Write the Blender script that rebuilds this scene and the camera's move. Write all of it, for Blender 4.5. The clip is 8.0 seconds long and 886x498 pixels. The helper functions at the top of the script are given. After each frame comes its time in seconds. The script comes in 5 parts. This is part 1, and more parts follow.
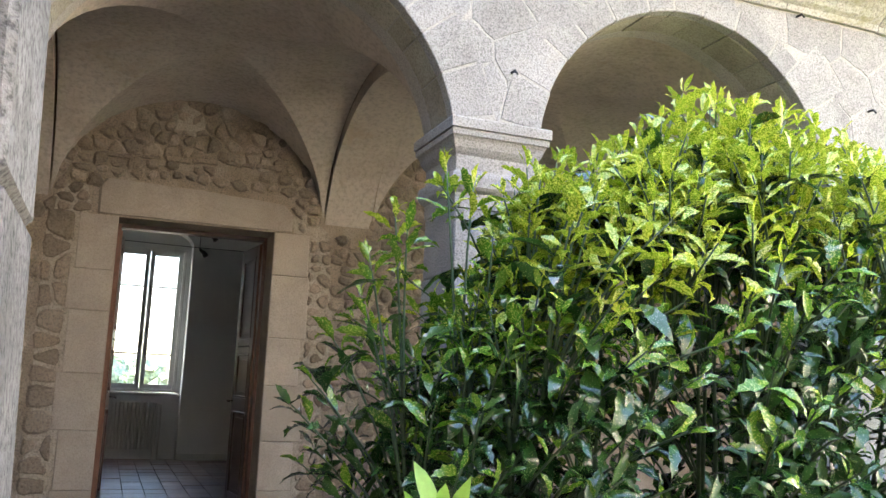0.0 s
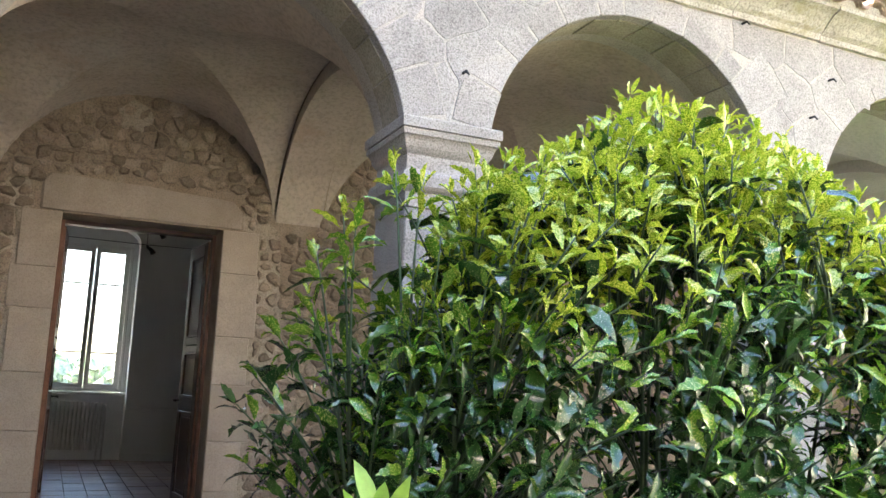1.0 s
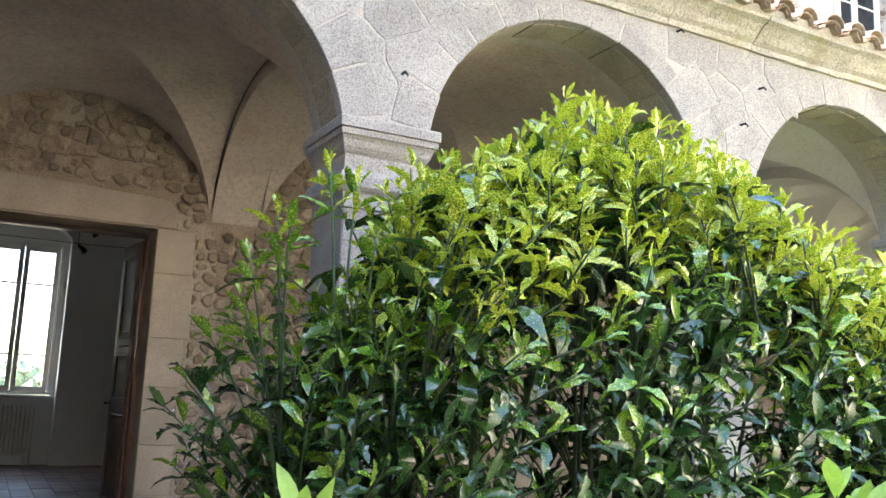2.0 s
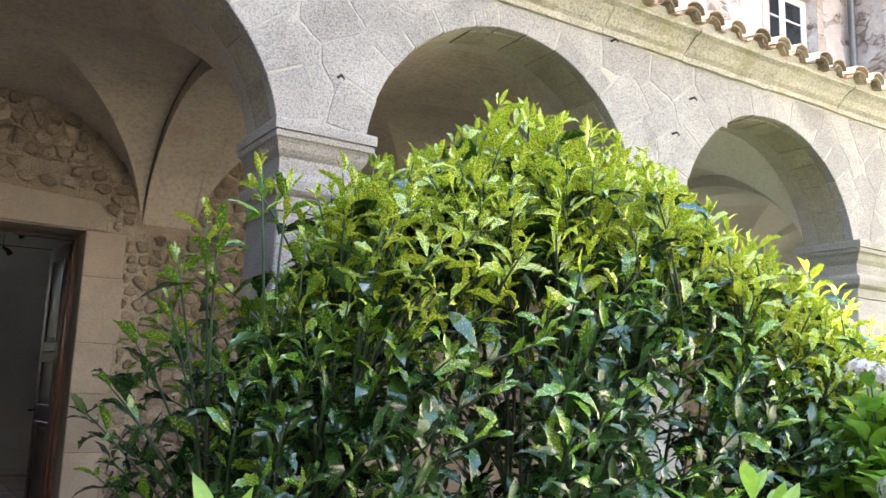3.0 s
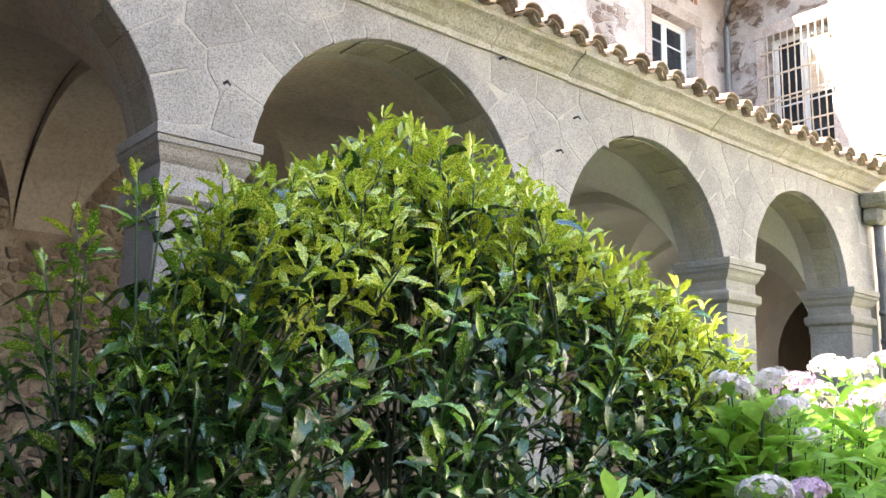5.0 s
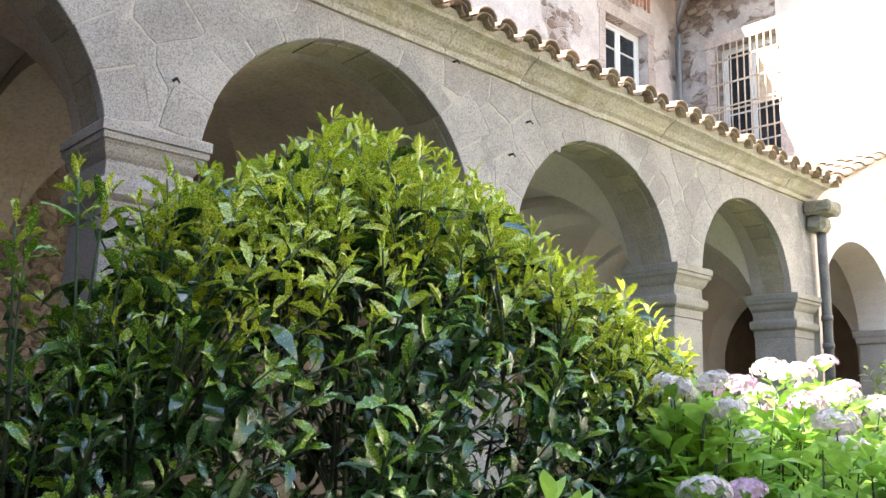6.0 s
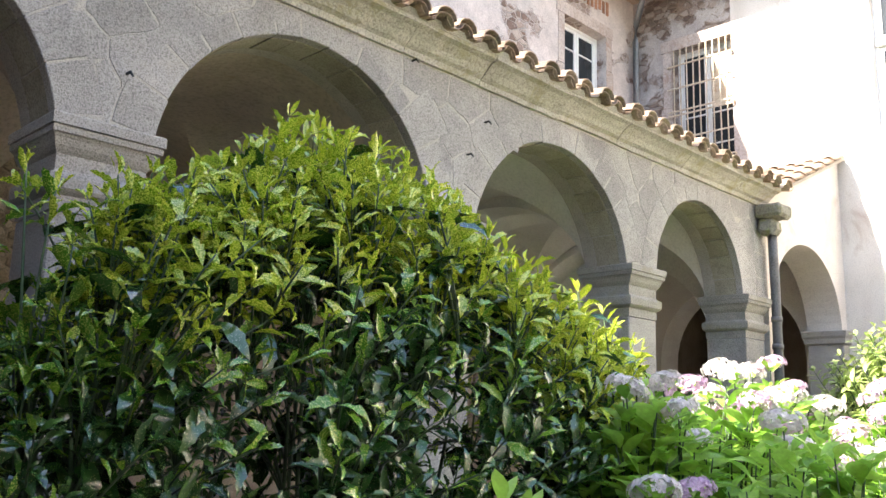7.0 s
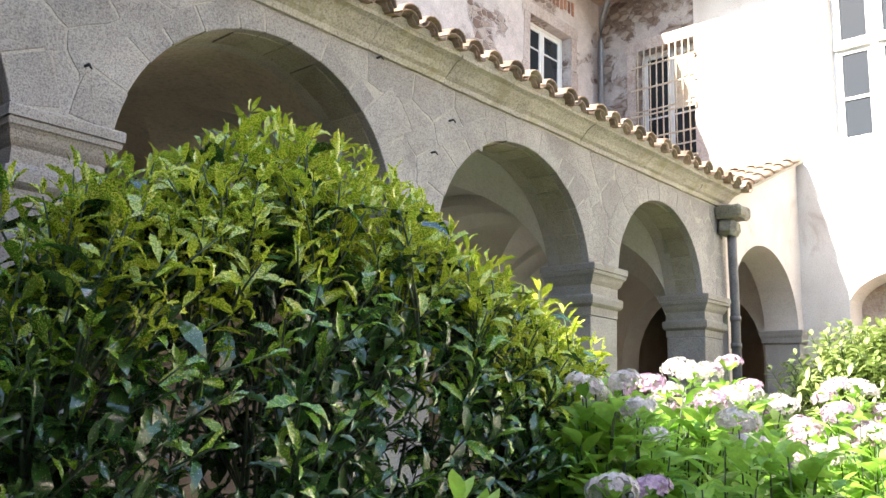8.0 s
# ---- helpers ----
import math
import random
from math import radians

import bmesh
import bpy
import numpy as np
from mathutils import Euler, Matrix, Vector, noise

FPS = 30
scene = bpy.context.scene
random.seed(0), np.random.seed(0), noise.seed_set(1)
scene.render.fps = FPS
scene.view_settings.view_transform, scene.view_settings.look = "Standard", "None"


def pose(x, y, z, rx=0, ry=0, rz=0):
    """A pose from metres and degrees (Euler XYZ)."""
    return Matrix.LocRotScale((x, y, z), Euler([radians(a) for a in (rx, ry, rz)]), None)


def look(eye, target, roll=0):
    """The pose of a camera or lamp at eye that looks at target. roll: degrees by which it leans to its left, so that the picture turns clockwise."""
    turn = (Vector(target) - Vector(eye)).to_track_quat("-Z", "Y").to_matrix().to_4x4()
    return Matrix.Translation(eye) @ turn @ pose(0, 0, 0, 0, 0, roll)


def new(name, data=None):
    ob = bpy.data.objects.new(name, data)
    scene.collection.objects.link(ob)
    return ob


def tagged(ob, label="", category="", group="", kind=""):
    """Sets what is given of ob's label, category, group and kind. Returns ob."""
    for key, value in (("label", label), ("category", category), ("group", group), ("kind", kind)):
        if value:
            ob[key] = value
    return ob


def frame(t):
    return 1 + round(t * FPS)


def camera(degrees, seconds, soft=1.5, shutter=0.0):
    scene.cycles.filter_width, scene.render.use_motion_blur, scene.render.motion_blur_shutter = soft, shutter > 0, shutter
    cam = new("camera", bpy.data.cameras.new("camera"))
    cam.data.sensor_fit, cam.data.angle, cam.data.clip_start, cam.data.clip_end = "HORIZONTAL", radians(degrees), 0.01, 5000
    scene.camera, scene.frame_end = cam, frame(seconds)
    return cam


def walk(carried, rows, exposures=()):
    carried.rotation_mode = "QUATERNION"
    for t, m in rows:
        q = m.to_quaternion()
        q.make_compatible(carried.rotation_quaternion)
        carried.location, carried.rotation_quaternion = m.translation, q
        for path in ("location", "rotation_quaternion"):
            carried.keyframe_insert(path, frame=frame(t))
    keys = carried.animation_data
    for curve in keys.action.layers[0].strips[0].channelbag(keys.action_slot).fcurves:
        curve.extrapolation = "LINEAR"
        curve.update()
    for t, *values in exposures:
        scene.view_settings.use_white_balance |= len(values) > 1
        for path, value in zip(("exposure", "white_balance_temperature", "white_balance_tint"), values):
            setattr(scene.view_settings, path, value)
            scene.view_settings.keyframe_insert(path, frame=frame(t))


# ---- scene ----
cam = camera(54.69, 8.0, soft=1.5)
EYE = 1.2   # above the gallery floor, which is z = 0; the arcade's front is y = 0
ROWS = [
    (0.0, 0.0, -4.0, 0.0, 99.04, -2.39, -21.44),
    (0.5, 0.005, -4.004, -0.001, 99.10, -2.42, -22.83),
    (1.0, 0.014, -4.009, -0.001, 99.14, -2.39, -24.62),
    (1.5, 0.024, -4.011, -0.002, 99.24, -2.32, -26.51),
    (3.0, 0.060, -4.027, 0.006, 99.78, -1.89, -32.51),
    (3.5, 0.065, -4.035, 0.006, 100.05, -1.75, -34.33),
    (4.0, 0.071, -4.047, 0.008, 100.32, -1.63, -36.23),
    (4.5, 0.074, -4.055, 0.009, 100.53, -1.57, -38.02),
    (6.0, 0.097, -4.087, 0.006, 100.96, -1.64, -42.75),
    (6.5, 0.100, -4.090, 0.007, 100.98, -1.66, -44.15),
    (7.0, 0.104, -4.093, 0.009, 100.96, -1.67, -45.58),
    (7.5, 0.109, -4.097, 0.010, 100.93, -1.67, -46.80),
    (8.0, 0.113, -4.102, 0.015, 100.85, -1.72, -47.97),
]
walk(cam, [(t, pose(x, y, EYE + z, rx, ry, rz)) for t, x, y, z, rx, ry, rz in ROWS],
     exposures=[(0.0, 3.45, 6850, 10), (3.0, 3.24, 6850, 10), (6.0, 2.63, 6850, 10), (8.0, 2.27, 6850, 10)])

# ---- sky and sun: late sun from the west, a little north, over the far wing ----
SUN = Vector((-1.0, 0.30, 0.86)).normalized()
world = bpy.data.worlds.new("sky")
scene.world = world
world.use_nodes = True
wn = world.node_tree.nodes
sky = wn.new("ShaderNodeTexSky")
sky.sky_type, sky.sun_disc = "NISHITA", False
sky.sun_elevation = math.asin(SUN.z)
sky.sun_rotation = math.atan2(SUN.x, SUN.y)
sky.air_density, sky.dust_density = 1.0, 1.0
wn["Background"].inputs["Strength"].default_value = 0.15
world.node_tree.links.new(sky.outputs["Color"], wn["Background"].inputs["Color"])
sun = new("sun", bpy.data.lights.new("sun", "SUN"))
sun.data.energy, sun.data.angle, sun.data.color = 4.5, radians(0.55), (1.0, 0.95, 0.86)
sun.matrix_world = look(SUN * 40, (0, 0, 0))


# ---- materials ----
def nodes_of(name):
    m = bpy.data.materials.new(name)
    m.use_nodes = True
    return m, m.node_tree.nodes, m.node_tree.links, m.node_tree.nodes["Principled BSDF"]


def noise_node(n, l, where, scale, detail=4.0, rough=0.6, dist=0.0):
    t = n.new("ShaderNodeTexNoise")
    t.inputs["Scale"].default_value, t.inputs["Detail"].default_value = scale, detail
    t.inputs["Roughness"].default_value, t.inputs["Distortion"].default_value = rough, dist
    l.new(where, t.inputs["Vector"])
    return t.outputs["Fac"]


def ramp(n, l, fac, stops):
    r = n.new("ShaderNodeValToRGB")
    e = r.color_ramp.elements
    while len(e) < len(stops):
        e.new(0.5)
    for k, (p, c) in zip(e, stops):
        k.position, k.color = p, (*c, 1) if len(c) == 3 else (c[0], c[0], c[0], 1)
    l.new(fac, r.inputs["Fac"])
    return r.outputs["Color"]


def mix(n, l, fac, a, b, blend="MIX"):
    m = n.new("ShaderNodeMix")
    m.data_type, m.blend_type = "RGBA", blend
    for sock, v in ((0, fac), (6, a), (7, b)):
        if isinstance(v, (int, float)):
            m.inputs[sock].default_value = v
        elif isinstance(v, tuple):
            m.inputs[sock].default_value = (*v, 1)
        else:
            l.new(v, m.inputs[sock])
    return m.outputs[2]


def bump(n, l, b, height, strength, dist):
    k = n.new("ShaderNodeBump")
    k.inputs["Strength"].default_value, k.inputs["Distance"].default_value = strength, dist
    l.new(height, k.inputs["Height"])
    l.new(k.outputs["Normal"], b.inputs["Normal"])


def surface(name, dark, light, grain=140.0, patch=2.5, rough=0.85, relief=0.5, depth=0.004, stain=None, stain_at=0.62, piece=0.25, metal=0.0, contrast=0.35, island=False):
    """Two colours mixed by grain and by patches, stains of a third, and each piece a little lighter or darker."""
    m, n, l, b = nodes_of(name)
    pos = n.new("ShaderNodeNewGeometry")
    where = pos.outputs["Position"]
    big = noise_node(n, l, where, patch, 5.0, 0.62, 0.4)
    fine = noise_node(n, l, where, grain, 3.0, 0.7)
    col = ramp(n, l, big, [(0.3, dark), (0.7, light)])
    speck = ramp(n, l, fine, [(0.36, (1 - contrast,)), (0.5, (1.0,)), (0.66, (1 + contrast * 0.45,))])
    col = mix(n, l, 1.0, col, speck, "MULTIPLY")
    if stain:
        f = noise_node(n, l, where, patch * 0.7 + 0.6, 7.0, 0.7, 0.8)
        col = mix(n, l, ramp(n, l, f, [(stain_at, (0.0,)), (stain_at + 0.14, (0.8,))]), col, stain)
    if piece:
        r = pos.outputs["Random Per Island"]
        if not island:
            oi = n.new("ShaderNodeObjectInfo")
            r = oi.outputs["Random"]
        col = mix(n, l, 1.0, col, ramp(n, l, r, [(0.0, (1 - piece,)), (1.0, (1 + piece * 0.6,))]), "MULTIPLY")
    l.new(col, b.inputs["Base Color"])
    b.inputs["Roughness"].default_value, b.inputs["Metallic"].default_value = rough, metal
    mid = noise_node(n, l, where, grain * 0.18, 6.0, 0.7)
    bump(n, l, b, mix(n, l, 0.5, mid, fine), relief, depth)
    return m


GRANITE = surface("granite", (0.305, 0.288, 0.27), (0.43, 0.41, 0.385), 115.0, 2.0, 0.9, 1.0, 0.009, (0.47, 0.43, 0.375), 0.62, 0.13, contrast=0.48)
GRANITE_DARK = surface("weathered_granite", (0.30, 0.285, 0.255), (0.43, 0.41, 0.37), 100.0, 3.4, 0.92, 0.9, 0.008, (0.31, 0.28, 0.20), 0.56, 0.22, contrast=0.42)
# olive-beige stone for the undersides of the arches
SOFFIT = surface("olive_soffit", (0.33, 0.30, 0.225), (0.48, 0.445, 0.35), 80.0, 3.0, 0.93, 1.0, 0.010, (0.27, 0.245, 0.16), 0.58, 0.2, contrast=0.36)
# coarse grain of the near pier, darkened in colour for the shade it stands in
GRANITE_COARSE_SHADED = surface("shaded_coarse_granite", (0.15, 0.145, 0.135), (0.27, 0.26, 0.25), 62.0, 5.0, 0.93, 1.0, 0.012, (0.25, 0.20, 0.15), 0.6, 0.2, contrast=0.6)
CORNICE = surface("cornice_stone", (0.41, 0.385, 0.33), (0.54, 0.515, 0.455), 60.0, 4.0, 0.92, 1.0, 0.016, (0.33, 0.30, 0.17), 0.50, 0.1, contrast=0.4)
STRIP_MORTAR = surface("buff_mortar", (0.36, 0.295, 0.22), (0.47, 0.40, 0.31), 70.0, 5.0, 0.95, 1.0, 0.012, piece=0)
MORTAR = surface("lime_mortar", (0.40, 0.37, 0.325), (0.51, 0.475, 0.425), 110.0, 5.0, 0.95, 0.9, 0.008, piece=0)
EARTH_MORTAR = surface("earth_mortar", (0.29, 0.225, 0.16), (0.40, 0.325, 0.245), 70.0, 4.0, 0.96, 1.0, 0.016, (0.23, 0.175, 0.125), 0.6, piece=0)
RUBBLE = surface("rubble_stone", (0.255, 0.195, 0.14), (0.40, 0.32, 0.24), 60.0, 3.2, 0.92, 1.0, 0.014, (0.33, 0.285, 0.235), 0.56, 0.34, contrast=0.34)
RUBBLE_FAR = surface("rubble_stone_field", (0.255, 0.195, 0.14), (0.40, 0.32, 0.24), 60.0, 3.2, 0.92, 1.0, 0.014, (0.33, 0.285, 0.235), 0.56, 0.34, contrast=0.34, island=True)
ASHLAR = surface("door_ashlar", (0.385, 0.315, 0.245), (0.475, 0.40, 0.32), 110.0, 3.0, 0.9, 0.5, 0.005, (0.35, 0.31, 0.26), 0.6, 0.14, contrast=0.2)
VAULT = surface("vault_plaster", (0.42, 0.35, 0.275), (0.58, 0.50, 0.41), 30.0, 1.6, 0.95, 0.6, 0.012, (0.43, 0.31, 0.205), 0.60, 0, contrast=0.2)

# plaster of the eastern bays: light bounced from the garden is put into its colour
LIT_PLASTER = surface("bounce_lit_plaster", (0.72, 0.69, 0.64), (0.84, 0.82, 0.78), 40.0, 1.4, 0.95, 0.5, 0.010, (0.58, 0.53, 0.46), 0.62, 0, contrast=0.12)


def stone_face(name, render_col, stone_a, stone_b, mortar, bare):
    """A far wall of rubble that shows where its render has fallen."""
    m, n, l, b = nodes_of(name)
    geo = n.new("ShaderNodeNewGeometry")
    where = geo.outputs["Position"]
    warp = n.new("ShaderNodeMapping")
    warp.inputs["Scale"].default_value = (1.0, 1.0, 1.6)
    l.new(where, warp.inputs["Vector"])
    cell = n.new("ShaderNodeTexVoronoi")
    cell.inputs["Scale"].default_value, cell.inputs["Randomness"].default_value = 6.5, 1.0
    l.new(warp.outputs[0], cell.inputs["Vector"])
    edge = n.new("ShaderNodeTexVoronoi")
    edge.feature = "DISTANCE_TO_EDGE"
    edge.inputs["Scale"].default_value = 6.5
    l.new(warp.outputs[0], edge.inputs["Vector"])
    tone = n.new("ShaderNodeSeparateColor")
    l.new(cell.outputs["Color"], tone.inputs[0])
    stones = ramp(n, l, tone.outputs[0], [(0.1, stone_a), (0.9, stone_b)])
    stones = mix(n, l, ramp(n, l, edge.outputs["Distance"], [(0.02, (0.0,)), (0.09, (1.0,))]), mortar, stones)
    f = noise_node(n, l, where, 1.5, 8.0, 0.68, 0.6)
    mask = ramp(n, l, f, [(bare, (0.0,)), (bare + 0.05, (1.0,))])
    plain = mix(n, l, 1.0, render_col, ramp(n, l, noise_node(n, l, where, 4.0, 7.0, 0.7), [(0.3, (0.72,)), (0.7, (1.12,))]), "MULTIPLY")
    col = mix(n, l, mask, plain, stones)
    col = mix(n, l, 1.0, col, ramp(n, l, noise_node(n, l, where, 40.0, 3.0), [(0.3, (0.8,)), (0.7, (1.12,))]), "MULTIPLY")
    l.new(col, b.inputs["Base Color"])
    b.inputs["Roughness"].default_value = 0.95
    h = mix(n, l, mask, (0.9, 0.9, 0.9), ramp(n, l, edge.outputs["Distance"], [(0.0, (0.0,)), (0.12, (0.7,))]))
    bump(n, l, b, mix(n, l, 0.25, h, noise_node(n, l, where, 30.0, 5.0)), 0.9, 0.04)
    return m


CORNER = stone_face("fallen_render_stone", (0.46, 0.41, 0.385), (0.15, 0.105, 0.085), (0.36, 0.30, 0.26), (0.27, 0.20, 0.16), 0.47)
UPPER = stone_face("pitted_render_stone", (0.60, 0.53, 0.49), (0.20, 0.13, 0.10), (0.44, 0.36, 0.31), (0.50, 0.43, 0.38), 0.54)
RENDER = surface("pale_render", (0.58, 0.53, 0.48), (0.74, 0.70, 0.65), 60.0, 1.1, 0.95, 0.6, 0.010, (0.44, 0.35, 0.29), 0.58, 0, contrast=0.16)
OLD_RENDER = surface("worn_render", (0.38, 0.30, 0.26), (0.58, 0.51, 0.46), 30.0, 2.2, 0.95, 1.0, 0.03, (0.32, 0.19, 0.13), 0.54, 0, contrast=0.25)
ROOM_WALL = surface("room_plaster", (0.74, 0.75, 0.74), (0.82, 0.83, 0.82), 60.0, 1.0, 0.9, 0.15, 0.002, piece=0, contrast=0.06)
TILE = surface("roof_tile", (0.29, 0.185, 0.125), (0.47, 0.37, 0.29), 60.0, 5.0, 0.9, 0.6, 0.005, (0.30, 0.26, 0.19), 0.52, 0.35)
TILE_FAR = surface("roof_tile_field", (0.29, 0.185, 0.125), (0.47, 0.37, 0.29), 60.0, 5.0, 0.9, 0.6, 0.005, (0.30, 0.26, 0.19), 0.52, 0.35, island=True)
FLAGS = surface("worn_flagstone", (0.27, 0.25, 0.22), (0.40, 0.375, 0.335), 60.0, 2.0, 0.85, 0.5, 0.006, (0.36, 0.32, 0.27), 0.6, 0)
FLOOR_TILE = surface("terracotta_floor", (0.20, 0.125, 0.09), (0.33, 0.235, 0.18), 50.0, 3.0, 0.42, 0.25, 0.002, (0.36, 0.32, 0.28), 0.6, 0.3)
WOOD = surface("dark_door_wood", (0.055, 0.027, 0.020), (0.11, 0.058, 0.042), 90.0, 6.0, 0.30, 0.25, 0.002, piece=0.1)
WOOD_EDGE = surface("worn_door_edge", (0.13, 0.052, 0.026), (0.22, 0.095, 0.05), 90.0, 6.0, 0.5, 0.25, 0.002, piece=0)
WHITE_PAINT = surface("white_window_paint", (0.66, 0.66, 0.64), (0.78, 0.78, 0.76), 80.0, 3.0, 0.5, 0.15, 0.002, piece=0, contrast=0.06)
BAR_PAINT = surface("window_bar_paint", (0.50, 0.40, 0.28), (0.64, 0.54, 0.42), 80.0, 8.0, 0.6, 0.3, 0.002, (0.42, 0.26, 0.14), 0.58, 0)
IRON = surface("dark_iron", (0.03, 0.03, 0.032), (0.06, 0.058, 0.055), 90.0, 8.0, 0.5, 0.3, 0.002, piece=0, metal=0.6)
LEAD = surface("grey_pipe_paint", (0.10, 0.10, 0.105), (0.17, 0.17, 0.175), 60.0, 5.0, 0.55, 0.2, 0.002, piece=0)
ZINC = surface("zinc", (0.16, 0.165, 0.175), (0.26, 0.265, 0.275), 60.0, 4.0, 0.5, 0.2, 0.002, piece=0, metal=0.5)
RADIATOR = surface("radiator_enamel", (0.66, 0.65, 0.63), (0.74, 0.73, 0.71), 60.0, 3.0, 0.4, 0.1, 0.001, piece=0, contrast=0.05)
SOIL = surface("garden_soil", (0.13, 0.105, 0.08), (0.24, 0.20, 0.155), 30.0, 1.5, 0.97, 1.0, 0.03, piece=0)
STEM = surface("green_stem", (0.025, 0.05, 0.018), (0.06, 0.11, 0.035), 60.0, 20.0, 0.5, 0.2, 0.002, piece=0)
TWIG = surface("brown_twig", (0.045, 0.035, 0.02), (0.085, 0.07, 0.04), 60.0, 20.0, 0.7, 0.4, 0.002, piece=0)
MOSS = surface("mossy_stone", (0.20, 0.19, 0.15), (0.34, 0.32, 0.27), 60.0, 9.0, 0.95, 1.0, 0.02, (0.20, 0.21, 0.07), 0.5, 0)
BRICK = surface("old_brick", (0.30, 0.13, 0.08), (0.42, 0.22, 0.14), 60.0, 8.0, 0.92, 0.6, 0.006, piece=0.3)


def leaf_surface(name, dark, light, spot, at, scale=95.0, gloss=0.3, glow=0.25):
    """A leaf with pale speckles; some light passes through it."""
    m, n, l, b = nodes_of(name)
    geo = n.new("ShaderNodeNewGeometry")
    where = geo.outputs["Position"]
    col = ramp(n, l, geo.outputs["Random Per Island"], [(0.0, dark), (0.6, light), (1.0, tuple(0.85 * p + 0.15 * q for p, q in zip(light, spot)))])
    col = mix(n, l, 1.0, col, ramp(n, l, noise_node(n, l, where, 30.0, 3.0), [(0.3, (0.7,)), (0.7, (1.15,))]), "MULTIPLY")
    if at < 1:
        f = noise_node(n, l, where, scale, 2.0, 0.65)
        col = mix(n, l, ramp(n, l, f, [(at, (0.0,)), (at + 0.025, (0.9,))]), col, spot)
    l.new(col, b.inputs["Base Color"])
    b.inputs["Roughness"].default_value = gloss
    b.inputs["Specular IOR Level"].default_value = 0.8
    b.inputs["Coat Weight"].default_value, b.inputs["Coat Roughness"].default_value = (0.55 if gloss < 0.3 else 0.0), 0.12
    bump(n, l, b, noise_node(n, l, where, 60.0, 2.0), 0.15, 0.003)
    tr = n.new("ShaderNodeBsdfTranslucent")
    l.new(col, tr.inputs["Color"])
    mx = n.new("ShaderNodeMixShader")
    mx.inputs[0].default_value = glow
    l.new(b.outputs[0], mx.inputs[1])
    l.new(tr.outputs[0], mx.inputs[2])
    l.new(mx.outputs[0], n["Material Output"].inputs["Surface"])
    return m


# leaf tones by age; the old one is also darkened for shade low in the shrub
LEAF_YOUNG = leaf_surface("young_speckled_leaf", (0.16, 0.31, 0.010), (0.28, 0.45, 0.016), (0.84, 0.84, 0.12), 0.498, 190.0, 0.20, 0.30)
LEAF_OLD_SHADED = leaf_surface("old_shaded_speckled_leaf", (0.018, 0.066, 0.015), (0.044, 0.130, 0.024), (0.36, 0.46, 0.17), 0.62, 220.0, 0.14, 0.08)
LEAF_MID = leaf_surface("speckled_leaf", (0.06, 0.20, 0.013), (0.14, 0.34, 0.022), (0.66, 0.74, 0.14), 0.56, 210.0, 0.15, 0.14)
LEAF_HYD = leaf_surface("hydrangea_leaf", (0.22, 0.45, 0.055), (0.40, 0.65, 0.11), (0.3, 0.45, 0.1), 2.0, 60.0, 0.40, 0.42)
LEAF_FAR = leaf_surface("laurel_leaf", (0.22, 0.32, 0.08), (0.40, 0.50, 0.16), (0.4, 0.45, 0.15), 2.0, 60.0, 0.4, 0.3)
# haze is mixed into these pale, low-contrast greens
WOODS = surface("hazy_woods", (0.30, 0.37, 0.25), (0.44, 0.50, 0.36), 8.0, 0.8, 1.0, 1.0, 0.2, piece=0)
PETAL = leaf_surface("pale_petal", (0.66, 0.56, 0.62), (0.78, 0.73, 0.72), (0.80, 0.76, 0.66), 2.0, 60.0, 0.6, 0.3)
PETAL_PINK = leaf_surface("pink_petal", (0.52, 0.30, 0.50), (0.66, 0.48, 0.62), (0.74, 0.62, 0.70), 2.0, 60.0, 0.6, 0.3)


def glass_surface():
    m, n, l, b = nodes_of("window_glass")
    b.inputs["Base Color"].default_value = (0.02, 0.025, 0.03, 1)
    b.inputs["Roughness"].default_value = 0.03
    b.inputs["Specular IOR Level"].default_value = 0.4
    return m


def clear_glass():
    m, n, l, b = nodes_of("clear_glass")
    b.inputs["Base Color"].default_value = (1, 1, 1, 1)
    b.inputs["Roughness"].default_value, b.inputs["Transmission Weight"].default_value, b.inputs["IOR"].default_value = 0.0, 1.0, 1.02
    return m


GLASS, CLEAR = glass_surface(), clear_glass()


# ---- small builders ----
def thing(name, label="", category="", group="", kind=""):
    return tagged(new(name), label, category, group, kind)


def part(name, bm, material, parent=None, label="", smooth=False):
    me = bpy.data.meshes.new(name)
    bm.to_mesh(me)
    bm.free()
    me.materials.append(material)
    if smooth:
        me.polygons.foreach_set("use_smooth", [True] * len(me.polygons))
    ob = new(name, me)
    ob.parent = parent
    return tagged(ob, label)


def mesh_part(name, verts, faces, material, parent=None, label="", smooth=False):
    me = bpy.data.meshes.new(name)
    me.from_pydata(verts, [], faces)
    me.materials.append(material)
    if smooth:
        me.polygons.foreach_set("use_smooth", [True] * len(me.polygons))
    ob = new(name, me)
    ob.parent = parent
    return tagged(ob, label)


def box(bm, x0, x1, y0, y1, z0, z1, bevel=0.0):
    r = bmesh.ops.create_cube(bm, size=1.0, matrix=Matrix.LocRotScale(((x0 + x1) / 2, (y0 + y1) / 2, (z0 + z1) / 2), None, (x1 - x0, y1 - y0, z1 - z0)))
    if bevel:
        edges = list({e for v in r["verts"] for e in v.link_edges})
        bmesh.ops.bevel(bm, geom=edges, offset=bevel, segments=1, affect="EDGES", profile=0.5)
    return bm


def boxed(x0, x1, y0, y1, z0, z1, bevel=0.0):
    return box(bmesh.new(), x0, x1, y0, y1, z0, z1, bevel)


